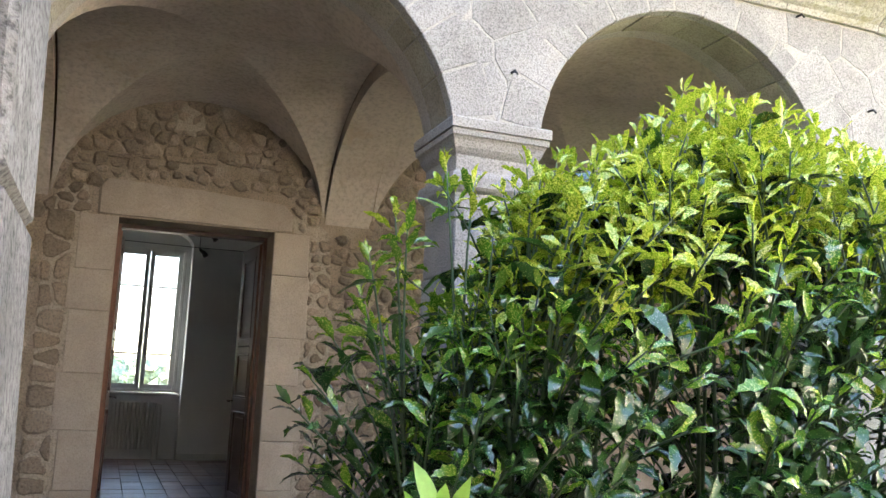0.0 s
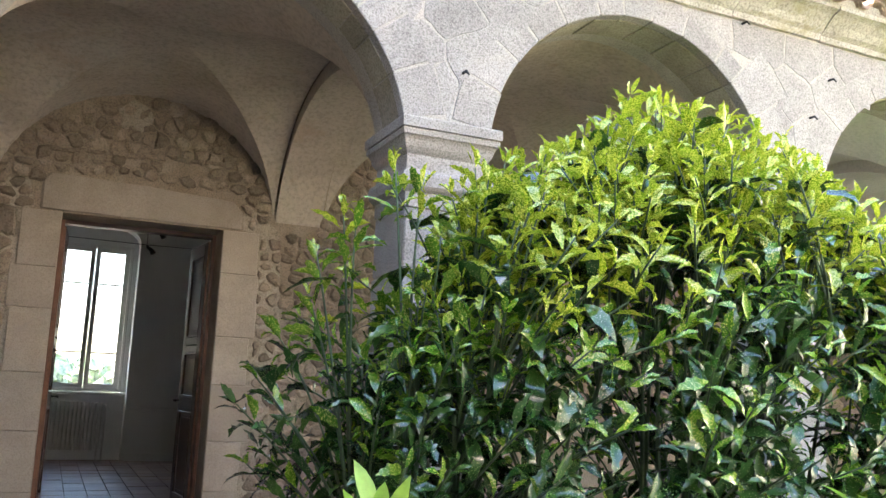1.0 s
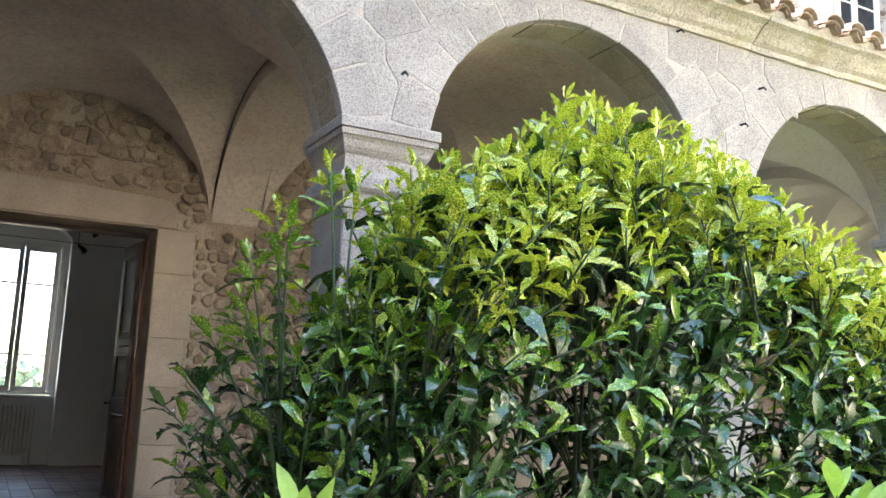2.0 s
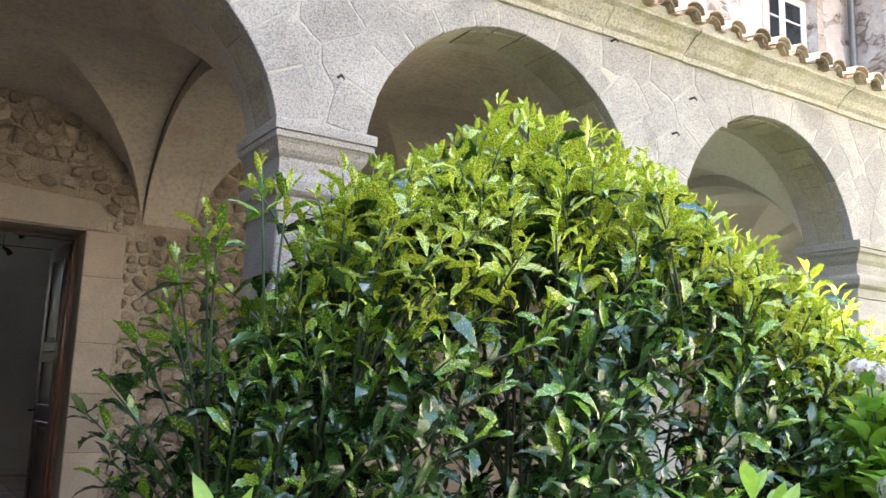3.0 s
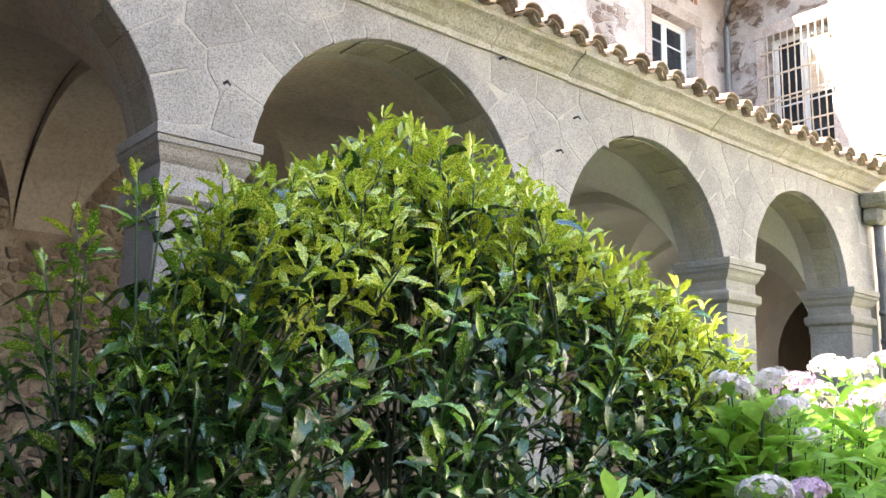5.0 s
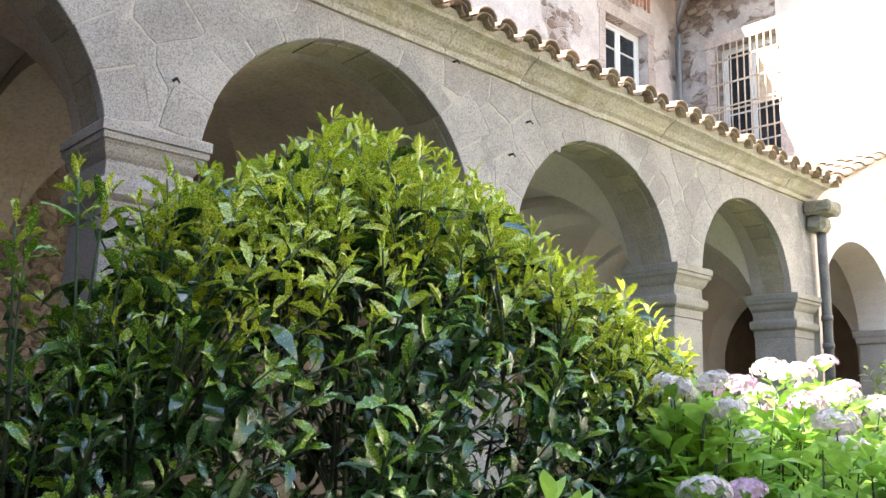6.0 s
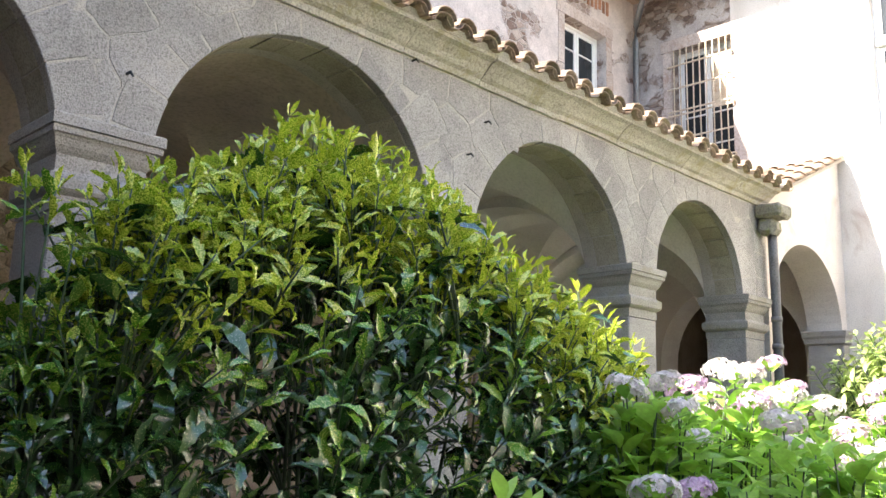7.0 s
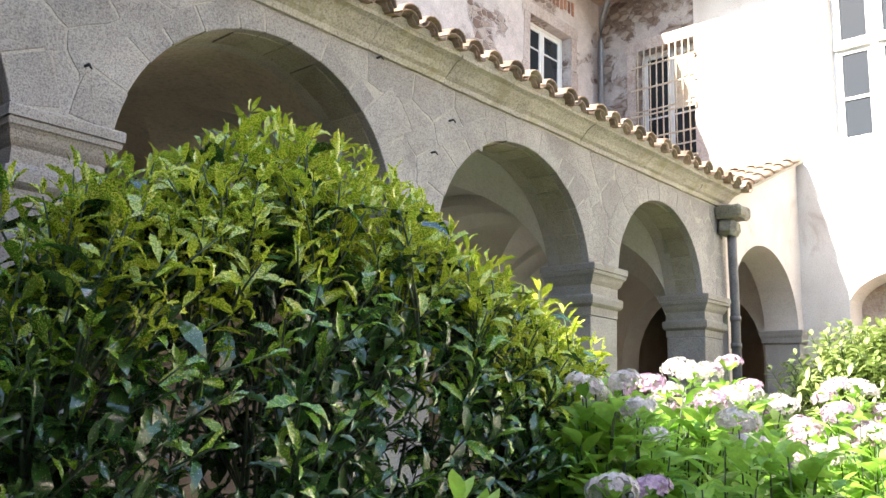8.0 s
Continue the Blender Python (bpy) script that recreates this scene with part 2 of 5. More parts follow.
def slab(outline, to3d, d0, d1):
    """A flat outline (a, b), which may be concave, as a solid between the depths d0 and d1."""
    bm = bmesh.new()
    f = [bm.verts.new(to3d(a, b, d0)) for a, b in outline]
    g = [bm.verts.new(to3d(a, b, d1)) for a, b in outline]
    bm.faces.new(f)
    bm.faces.new(g[::-1])
    k = len(f)
    for i in range(k):
        bm.faces.new((f[i], g[i], g[(i + 1) % k], f[(i + 1) % k])[::-1])
    bmesh.ops.recalc_face_normals(bm, faces=bm.faces)
    return bm


def front(a, b, d):      # a wall that faces south: a along x, b up, d into the wall
    return (a, d, b)


def west(a, b, d):       # a wall that faces west: a along y, b up
    return (d, a, b)


def tube(bm, pts, radii, sides=6):
    """A bent, tapered round bar through the points."""
    rings = []
    for i, p in enumerate(pts):
        p = Vector(p)
        way = (Vector(pts[min(i + 1, len(pts) - 1)]) - Vector(pts[max(i - 1, 0)])).normalized()
        a = way.orthogonal().normalized()
        b = way.cross(a)
        r = radii[i] if isinstance(radii, (list, tuple)) else radii
        rings.append([bm.verts.new(p + (a * math.cos(q) + b * math.sin(q)) * r) for q in (2 * math.pi * k / sides for k in range(sides))])
    for u, v in zip(rings, rings[1:]):
        for k in range(sides):
            bm.faces.new((u[k], u[(k + 1) % sides], v[(k + 1) % sides], v[k]))
    bm.faces.new(rings[0][::-1])
    bm.faces.new(rings[-1])
    return bm


def arc(cx, cz, r, a0, a1, k, squash=1.0):
    return [(cx + r * math.cos(radians(a0 + (a1 - a0) * i / k)), cz + squash * r * math.sin(radians(a0 + (a1 - a0) * i / k))) for i in range(k + 1)]


def cells(seeds, x0, x1, z0, z1):
    """The plane between the bounds, shared out to the seeds: one outline each."""
    out = []
    pts = [Vector(s) for s in seeds]
    for i, s in enumerate(pts):
        poly = [Vector((x0, z0)), Vector((x1, z0)), Vector((x1, z1)), Vector((x0, z1))]
        near = sorted((p for j, p in enumerate(pts) if j != i), key=lambda p: (p - s).length_squared)[:18]
        for p in near:
            mid, way = (p + s) / 2, p - s
            cut = []
            for a, b in zip(poly, poly[1:] + poly[:1]):
                da, db = (a - mid).dot(way), (b - mid).dot(way)
                if da <= 0:
                    cut.append(a)
                if da * db < 0:
                    cut.append(a + (b - a) * (da / (da - db)))
            poly = cut
            if len(poly) < 3:
                break
        out.append(poly)
    return out


def stone(poly, to3d, base, proud, joint, rnd, step=0.07, rounding=1, wobble=0.006, cushion=0.35, push=None):
    """The verts and faces of one stone that fills an outline less its joint: a dressed or rounded face, proud of base."""
    c = sum(poly, Vector((0, 0))) / len(poly)
    size = max((p - c).length for p in poly)
    pts = []
    for a, b in zip(poly, poly[1:] + poly[:1]):
        k = max(1, round((b - a).length / step))
        pts += [a + (b - a) * i / k for i in range(k)]
    pts = [p - (p - c) * min(0.45, joint / max((p - c).length, 0.01)) for p in pts]
    for _ in range(rounding):
        pts = [(pts[i - 1] + pts[i] * 2 + pts[(i + 1) % len(pts)]) / 4 for i in range(len(pts))]
    pts = [p + Vector((rnd.uniform(-wobble, wobble), rnd.uniform(-wobble, wobble))) for p in pts]
    if push:
        pts = [push(p) for p in pts]
    if len(pts) > 14:
        pts = pts[::2] if len(pts) > 22 else pts
    n = len(pts)
    chamfer = min(0.4, max(0.006, proud * 0.9) / max(size, 0.02) + cushion * 0.3)
    tilt = Vector((rnd.uniform(-1, 1), rnd.uniform(-1, 1))) * proud * 0.35 / max(size, 0.05)
    v = [to3d(p.x, p.y, base + 0.015) for p in pts]
    v += [to3d(p.x, p.y, base - proud * 0.45) for p in pts]
    q = [c + (p - c) * (1 - chamfer) for p in pts]
    v += [to3d(p.x, p.y, base - proud * (0.92 + rnd.uniform(-0.1, 0.1)) - (p - c).dot(tilt)) for p in q]
    v.append(to3d(c.x, c.y, base - proud * (1 + cushion * 0.25)))
    f = []
    for r in (0, n):
        f += [(r + i, r + (i + 1) % n, r + n + (i + 1) % n, r + n + i) for i in range(n)]
    f += [(2 * n + i, 2 * n + (i + 1) % n, 3 * n) for i in range(n)]
    return v, f


def joined(lists):
    v, f = [], []
    for a, b in lists:
        k = len(v)
        v += a
        f += [tuple(i + k for i in g) for g in b]
    return v, f


# ---- the large structure ----
PIERS = [-5.55, -3.13, -0.72, 1.82, 4.30, 6.80, 9.06]   # pier middles along the arcade
HALF, THICK = 0.25, 0.45
SPRING, APEX = 2.57, 3.41
BACK, EAST, GROUND = 3.0, 11.8, -0.25
VSPRING, VRISE = 2.43, 0.96


def arch_of(x0, x1):
    """Middle, centre height and radius of the arch between two jambs."""
    apex = APEX + (0.05 if 2.0 < x0 < 3.0 else 0.0)
    w, h = (x1 - x0) / 2, apex - SPRING
    r = (w * w + h * h) / (2 * h)
    return (x0 + x1) / 2, apex - r, r


OPENINGS = [(a + HALF, b - (0.21 if 4 < b < 5 else HALF)) for a, b in zip(PIERS, PIERS[1:])]


def arcade_outline(grow=0.0):
    """The wall above the piers, from the capitals to the cornice, with its arches."""
    pts = [(PIERS[0] - HALF, 3.66), (PIERS[0] - HALF, SPRING)]
    for x0, x1 in OPENINGS:
        cx, cz, r = arch_of(x0, x1)
        a = math.degrees(math.asin((SPRING - cz) / (r + grow)))
        pts += arc(cx, cz, r + grow, 180 - a, a, 28)
    return pts + [(PIERS[-1] + HALF + 0.12, SPRING), (PIERS[-1] + HALF + 0.12, 3.66)]


ground = tagged(mesh_part("ground", [(-900, -900, GROUND), (900, -900, GROUND), (900, 900, GROUND), (-900, 900, GROUND)], [(0, 1, 2, 3)], SOIL), "brown garden soil under the shrubs", "ground", kind="structure")
floor = tagged(part("floor_gallery", boxed(-8.0, EAST, -0.06, BACK + 0.45, GROUND - 0.05, 0.0, 0.01), FLAGS), "worn grey stone floor of the cloister gallery", "floor", kind="structure")

arcade = tagged(part("wall_arcade", slab(arcade_outline(0.005), front, 0.0, THICK), MORTAR), "pale mortar core of a granite cloister arcade", "wall", kind="structure")
cornice_pts = [(0.0, 3.62), (-0.03, 3.62), (-0.035, 3.66), (-0.07, 3.68), (-0.10, 3.72), (-0.15, 3.76), (-0.20, 3.775), (-0.20, 3.84), (0.02, 3.84)]
cornice = tagged(new("cornice"), "long moulded stone cornice under the roof tiles", "cornice", kind="structure")
rc = random.Random(4)
cx = PIERS[0] - HALF
while cx < PIERS[-1] + HALF + 0.1:
    nx = min(cx + rc.uniform(0.75, 1.25), PIERS[-1] + HALF + 0.14)
    dz = rc.uniform(-0.006, 0.006)
    worn = [rc.uniform(-0.003, 0.003) for _ in cornice_pts]
    steps = 8
    verts, faces, k = [], [], len(cornice_pts)
    for i in range(steps + 1):        # the mouldings waver and are chipped along each block
        x = cx + 0.003 + (nx - cx - 0.006) * i / steps
        for (a, b), w in zip(cornice_pts, worn):
            chip = 0.010 * noise.noise(Vector((x * 5.0, b * 30.0, 1.0))) + max(0.0, noise.noise(Vector((x * 9.0, b * 14.0, 7.0))) - 0.25) * 0.05
            verts.append((x, min(a + w + (chip if a < -0.02 else 0.0), 0.02), b + dz + 0.004 * noise.noise(Vector((x * 4.0, b * 20.0, 4.0)))))
    for i in range(steps):
        faces += [(i * k + q, i * k + (q + 1) % k, (i + 1) * k + (q + 1) % k, (i + 1) * k + q) for q in range(k)]
    faces += [tuple(range(k))[::-1], tuple(range(steps * k, steps * k + k))]
    mesh_part("block", verts, faces, CORNICE, cornice)
    cx = nx

# the vaults: a groin vault over each bay, and a plain band from pier to corbel; the eastern bays have bounced light in
# their colour
SEG = 28
Y0, Y1 = THICK - 0.01, BACK + 0.01
for bay, (p, q) in enumerate(zip(PIERS, PIERS[1:])):
    bm = bmesh.new()
    a0, a1 = p + 0.216, q - 0.216
    grid = {}
    for i in range(SEG + 1):
        th = math.pi * (i / SEG - 0.5)
        for j in range(SEG + 1):
            ph = math.pi * (j / SEG - 0.5)
            x = (a0 + a1) / 2 + (a1 - a0) / 2 * math.sin(th)
            y = (Y0 + Y1) / 2 + (Y1 - Y0) / 2 * math.sin(ph)
            h = max(math.cos(th), math.cos(ph))
            sag = 0.012 * noise.noise(Vector((x * 1.3, y * 1.3, 3.0)))
            grid[i, j] = bm.verts.new((x, y, VSPRING + (VRISE + 0.10 * (1 - j / SEG)) * h + sag * h))
    for i in range(SEG):
        for j in range(SEG):
            a, b, c, d = grid[i, j], grid[i + 1, j], grid[i + 1, j + 1], grid[i, j + 1]
            pair = ((a, b, c), (a, c, d)) if (i + 0.5 - SEG / 2) * (j + 0.5 - SEG / 2) > 0 else ((a, b, d), (b, c, d))
            for t in pair:
                bm.faces.new(t[::-1]).smooth = True
    for i in range(SEG):
        for u, v in (((i, i), (i + 1, i + 1)), ((i, SEG - i), (i + 1, SEG - i - 1))):
            e = bm.edges.get((grid[u], grid[v]))
            if e:
                e.smooth = False
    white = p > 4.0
    tagged(part("ceiling_vault_%d" % (bay + 1), bm, LIT_PLASTER if white else VAULT), "plaster groin vault of the gallery, paled for bounced light" if white else "stained buff plaster groin vault of the gallery", "ceiling", kind="structure")
for k, p in enumerate(PIERS):         # the bands, a little lower than the vaults
    bm = bmesh.new()
    rows = []
    for j in range(SEG + 1):
        ph = math.pi * (j / SEG - 0.5)
        y = (Y0 + Y1) / 2 + (Y1 - Y0) / 2 * math.sin(ph)
        z = VSPRING + VRISE * math.cos(ph)
        rows.append([bm.verts.new((p + s, y, z + u)) for s, u in ((-0.20, 0.06), (-0.20, -0.05), (0.20, -0.05), (0.20, 0.06))])
    for u, v in zip(rows, rows[1:]):
        for c in range(3):
            bm.faces.new((u[c], u[c + 1], v[c + 1], v[c])[::-1]).smooth = c == 1
    bm.faces.new(rows[-1])
    for c in (1, 2):
        for j in range(SEG):
            e = bm.edges.get((rows[j][c], rows[j + 1][c]))
            if e:
                e.smooth = False
    tagged(part("ceiling_band_%d" % (k + 1), bm, LIT_PLASTER if p > 4.0 else VAULT), "plain plaster transverse band between two vaults", "ceiling", kind="structure")
tagged(part("ceiling_corner", boxed(PIERS[-1] + 0.3, EAST, 0.4, BACK, 3.45, 3.6), LIT_PLASTER), "plain plaster ceiling of the gallery corner", "ceiling", kind="structure")

# north range: gallery back wall with its doorway, and the wall above the lean-to roof
DOOR = (0.0, 1.20, 2.385)
outline = [(-8.0, GROUND), (DOOR[0], GROUND), (DOOR[0], DOOR[2]), (DOOR[1], DOOR[2]), (DOOR[1], GROUND), (EAST, GROUND), (EAST, 3.9), (-8.0, 3.9)]
wall_back = tagged(part("wall_gallery_back", slab(outline, front, BACK, BACK + 0.40), EARTH_MORTAR), "brown earth mortar bed of the rubble wall", "wall", kind="structure")


def pierced(x0, x1, z0, z1, holes):
    """Boxes (a0, a1, b0, b1) that leave square holes in a wall; holes in order along it."""
    out, at = [], x0
    for a0, a1, b0, b1 in holes:
        out += [(at, a0, z0, z1), (a0, a1, z0, b0), (a0, a1, b1, z1)]
        at = a1
    return out + [(at, x1, z0, z1)]


UP = BACK + 0.15
WINDOW_N = (9.87, 10.97, 5.90, 7.22)
upper = bmesh.new()
for a0, a1, b0, b1 in pierced(-8.0, EAST, 3.9, 8.1, [WINDOW_N]):
    box(upper, a0, a1, UP, UP + 0.5, b0, b1)
wall_upper = tagged(part("wall_north_upper", upper, UPPER), "worn pinkish render over stone on the upper wall", "wall", kind="structure")

WINDOW_E = (1.45, 2.45, 4.95, 7.05)
WINDOW_B = (-1.62, -0.54, 4.93, 7.20)
NICHE = (-2.9, -0.60, GROUND, 2.75)
PASS = (0.55, 2.75)     # opening to a passage added so that the gallery's far end goes dark
east_bm = bmesh.new()
for a0, a1, b0, b1 in pierced(-14.0, WINDOW_E[0] - 0.005, 3.6, 8.1, [WINDOW_B]):
    box(east_bm, EAST, EAST + 0.5, a0, a1, b0, b1)
wall_east = tagged(part("wall_east_upper", east_bm, RENDER), "pale sunlit render on the upper east wall", "wall", kind="structure")
corner_bm = bmesh.new()
for a0, a1, b0, b1 in pierced(WINDOW_E[0] - 0.005, 3.65, 3.6, 8.1, [(WINDOW_E[0], *WINDOW_E[1:])]):
    box(corner_bm, EAST + 0.004, EAST + 0.5, a0, a1, b0, b1)
tagged(part("wall_east_corner", corner_bm, CORNER), "bare stained stonework in the corner of the upper wall", "wall", kind="structure")
low = [(-14.0, GROUND), (NICHE[0], GROUND)] + [(NICHE[0], 2.75)] + [(a, b) for a, b in arc((NICHE[0] + NICHE[1]) / 2, 2.75, (NICHE[1] - NICHE[0]) / 2, 180, 0, 20, 0.42)][1:-1] + [(NICHE[1], 2.75), (NICHE[1], GROUND), (PASS[0], GROUND), (PASS[0], 2.1)] + arc((PASS[0] + PASS[1]) / 2, 2.1, (PASS[1] - PASS[0]) / 2, 180, 0, 20)[1:-1] + [(PASS[1], 2.1), (PASS[1], GROUND), (3.65, GROUND), (3.65, 3.6), (-14.0, 3.6)]
tagged(part("wall_east_lower", slab(low, west, EAST, EAST + 0.5), RENDER), "pale sunlit render with a low arched recess", "wall", kind="structure")
tagged(part("wall_recess", boxed(EAST + 0.5, EAST + 0.7, -3.4, -0.2, GROUND, 4.0), OLD_RENDER), "buff plaster back of the arched recess", "wall", kind="structure")

# the last bay: a plastered wall under the turn of the roof, with its own arch
A5 = (PIERS[-1] + HALF + 0.24, 11.62)
cx5, r5 = (A5[0] + A5[1]) / 2, (A5[1] - A5[0]) / 2
gable = [(PIERS[-1] + HALF + 0.12, 0.0), (A5[0], 0.0), (A5[0], 2.42)] + arc(cx5, 2.42, r5, 180, 0, 28, 0.93)[1:-1] + [(A5[1], 2.42), (A5[1], 0.0), (EAST, 0.0), (EAST, 4.72), (PIERS[-1] + HALF + 0.12, 3.72)]
tagged(part("wall_end_bay", slab(gable, front, 0.0, THICK), RENDER), "pale plastered end wall with a stone arch", "wall", kind="structure")
cross = [(0.45, 0.0), (0.60, 0.0), (0.60, 2.0)] + arc(1.72, 2.0, 1.12, 180, 0, 24)[1:-1] + [(2.84, 2.0), (2.84, 0.0), (BACK, 0.0), (BACK, 3.5), (0.45, 3.5)]
tagged(part("wall_cross_arch", slab(cross, west, PIERS[-1] + 0.20, PIERS[-1] + 0.5), LIT_PLASTER), "plaster cross wall with a low arch, paled for bounced light", "wall", kind="structure")
# closed passage, added only to leave the end arch in darkness
tagged(part("wall_passage_back", boxed(EAST + 2.3, EAST + 2.5, 0.2, 3.3, GROUND, 3.6), EARTH_MORTAR), "rubble wall at the end of the added passage", "wall", kind="structure")
tagged(part("ceiling_passage", boxed(EAST + 0.5, EAST + 2.5, 0.2, 3.3, 3.4, 3.6), VAULT), "plain plaster ceiling of the added passage", "ceiling", kind="structure")
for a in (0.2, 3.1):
    tagged(part("wall_passage_side", boxed(EAST + 0.5, EAST + 2.3, a, a + 0.2, GROUND, 3.4), EARTH_MORTAR), "rubble side wall of the added passage", "wall", kind="structure")
tagged(part("floor_passage", boxed(EAST + 0.5, EAST + 2.3, 0.4, 3.1, GROUND, -0.02), GRANITE_DARK), "stone floor of the added passage", "floor", kind="structure")

# the other ranges, round and behind, out of view; the west eaves are set to shade the shrub
tagged(part("wall_west", boxed(-4.9, -4.4, -14.0, 9.0, GROUND, 8.32), RENDER), "worn rendered wall of the west range", "wall", kind="structure")
tagged(part("wall_west_arcade", boxed(-0.85, -0.42, -13.9, -0.02, 3.30, 3.84), GRANITE), "plain granite wall over the west walk's piers", "wall", kind="structure")
tagged(part("roof_west_walk", slab([(-0.40, 3.86), (-4.4, 4.80), (-4.4, 4.90), (-0.40, 3.96)], lambda a, b, d: (a, d, b), -13.9, -0.35), TILE_FAR), "lean-to roof over the west walk", "roof", kind="structure")
# added unseen wall, near and high enough to block low southern sky
tagged(part("wall_south", boxed(-8.5, 12.3, -12.5, -12.0, GROUND, 8.2), RENDER), "unseen rendered wall added on the south to cut low sky", "wall", kind="structure")
tagged(part("wall_north_outer", boxed(4.05, 12.3, 8.9, 9.3, GROUND, 8.1), OLD_RENDER), "rendered outer wall of the north range", "wall", kind="structure")
tagged(part("roof_north", boxed(-8.0, 12.3, 2.40, 9.6, 8.1, 8.28), TILE_FAR), "overhanging eaves of the north range", "roof", kind="structure")
tagged(part("roof_east", boxed(11.00, 15.0, -14.0, 2.60, 8.094, 8.275), TILE_FAR), "overhanging eaves of the east range", "roof", kind="structure")

# the room behind the doorway
ROOM_Y, ROOM_Z = 8.9, 3.9
room_outline = [(-2.5, 0.0), (-0.12, 0.0), (-0.12, 3.05)] + arc(0.47, 3.05, 0.59, 180, 0, 16, 0.45)[1:-1] + [(1.06, 3.05), (1.06, 0.0), (4.0, 0.0), (4.0, ROOM_Z), (-2.5, ROOM_Z)]
tagged(part("wall_room_north", slab(room_outline, front, ROOM_Y, ROOM_Y + 0.28), ROOM_WALL), "white painted plaster wall with a deep window reveal", "wall", kind="structure")
outer = bmesh.new()
for a0, a1, b0, b1 in pierced(-8.0, 4.05, GROUND, 8.1, [(-0.02, 1.00, 0.92, 3.02)]):
    box(outer, a0, a1, ROOM_Y + 0.28, ROOM_Y + 0.6, b0, b1)
tagged(part("wall_north_window", outer, ROOM_WALL), "pale outer wall round the room's window", "wall", kind="structure")
tagged(part("wall_range_east", boxed(14.6, 15.0, -14.0, 9.3, GROUND, 8.1), OLD_RENDER), "rendered outer wall of the east range", "wall", kind="structure")
tagged(part("wall_room_west", boxed(-2.7, -2.5, BACK + 0.4, ROOM_Y + 0.5, 0.0, ROOM_Z), ROOM_WALL), "white painted plaster wall of the room", "wall", kind="structure")
tagged(part("wall_room_east", boxed(4.0, 4.2, BACK + 0.4, ROOM_Y + 0.5, 0.0, ROOM_Z), ROOM_WALL), "white painted plaster wall of the room", "wall", kind="structure")
tagged(part("ceiling_room", boxed(-2.7, 4.2, BACK + 0.4, ROOM_Y + 0.5, ROOM_Z, ROOM_Z + 0.2), ROOM_WALL), "white plaster ceiling of the room", "ceiling", kind="structure")
floor_room = tagged(part("floor_room", boxed(-2.7, 4.2, BACK + 0.0, ROOM_Y + 0.5, GROUND, -0.012), EARTH_MORTAR), "mortar bed of the tiled room floor", "floor", kind="structure")


# ---- piers ----
def loft_square(bm, levels):
    """A square pier through levels of (x0, x1, y0, y1, z)."""
    rings = [[bm.verts.new(p) for p in ((x0, y0, z), (x1, y0, z), (x1, y1, z), (x0, y1, z))] for x0, x1, y0, y1, z in levels]
    for u, v in zip(rings, rings[1:]):
        for k in range(4):
            bm.faces.new((u[k], u[(k + 1) % 4], v[(k + 1) % 4], v[k]))
    bm.faces.new(rings[0][::-1])
    bm.faces.new(rings[-1])
    return bm


CAP = [(2.11, 0.004), (2.185, 0.004), (2.20, 0.03), (2.215, 0.045), (2.265, 0.05), (2.285, 0.042), (2.295, 0.012), (2.31, 0.004), (2.385, 0.004), (2.40, 0.02), (2.42, 0.036), (2.455, 0.05), (2.47, 0.062), (2.476, 0.075), (2.50, 0.078), (2.51, 0.07), (2.512, 0.088), (2.56, 0.09), (2.57, 0.082)]


def make_pier(x):
    p = thing("pier", "square granite pier with a moulded capital carrying the arches", "pier", "arcade piers", "structure")
    w = 0.225
    z, k = 0.0, 0
    rnd = random.Random(int(x * 10) + 90)
    while z < 2.10:
        top = min(z + rnd.uniform(0.38, 0.56), 2.11)
        if 2.11 - top < 0.2:
            top = 2.11
        j = rnd.uniform(-0.006, 0.006)
        part("block", boxed(x - w + j, x + w + j, j, THICK + j, z + 0.004, top - 0.004, 0.008), GRANITE, p)
        z = top
    part("capital", loft_square(bmesh.new(), [(x - w - o * 0.7, x + w + o * 0.7, -o * 0.9, THICK + o * 0.7, h) for h, o in CAP]), GRANITE if x < 3 else GRANITE_DARK, p, "weathered moulded granite capital")
    return p


for x in PIERS:
    make_pier(x)
# a nearer pier of the side walk, leaning a little; the walk's shade is in its colour
near_pier = thing("pier", "close weathered granite pier with a leaning edge", "pier", "", "structure")
rn = random.Random(8)
z = GROUND
for top in (0.42, 0.93, 1.43, 1.98, 2.50, 2.95, 3.30):
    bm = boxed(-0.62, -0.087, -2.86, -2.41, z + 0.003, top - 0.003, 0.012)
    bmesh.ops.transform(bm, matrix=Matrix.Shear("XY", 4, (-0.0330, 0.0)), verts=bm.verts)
    part("block", bm, GRANITE_COARSE_SHADED, near_pier)
    z = top
respond = thing("respond_pier", "half pier with a moulded impost under the end arch", "pier", "", "structure")
part("shaft", boxed(11.60, 11.80, -0.015, THICK, 0.0, 2.25, 0.01), GRANITE, respond)
part("impost", loft_square(bmesh.new(), [(11.60 - o, 11.80, -0.015 - o, THICK + o, h) for h, o in ((2.25, 0.0), (2.27, 0.03), (2.33, 0.035), (2.36, 0.05), (2.42, 0.06), (2.43, 0.05))]), GRANITE, respond)


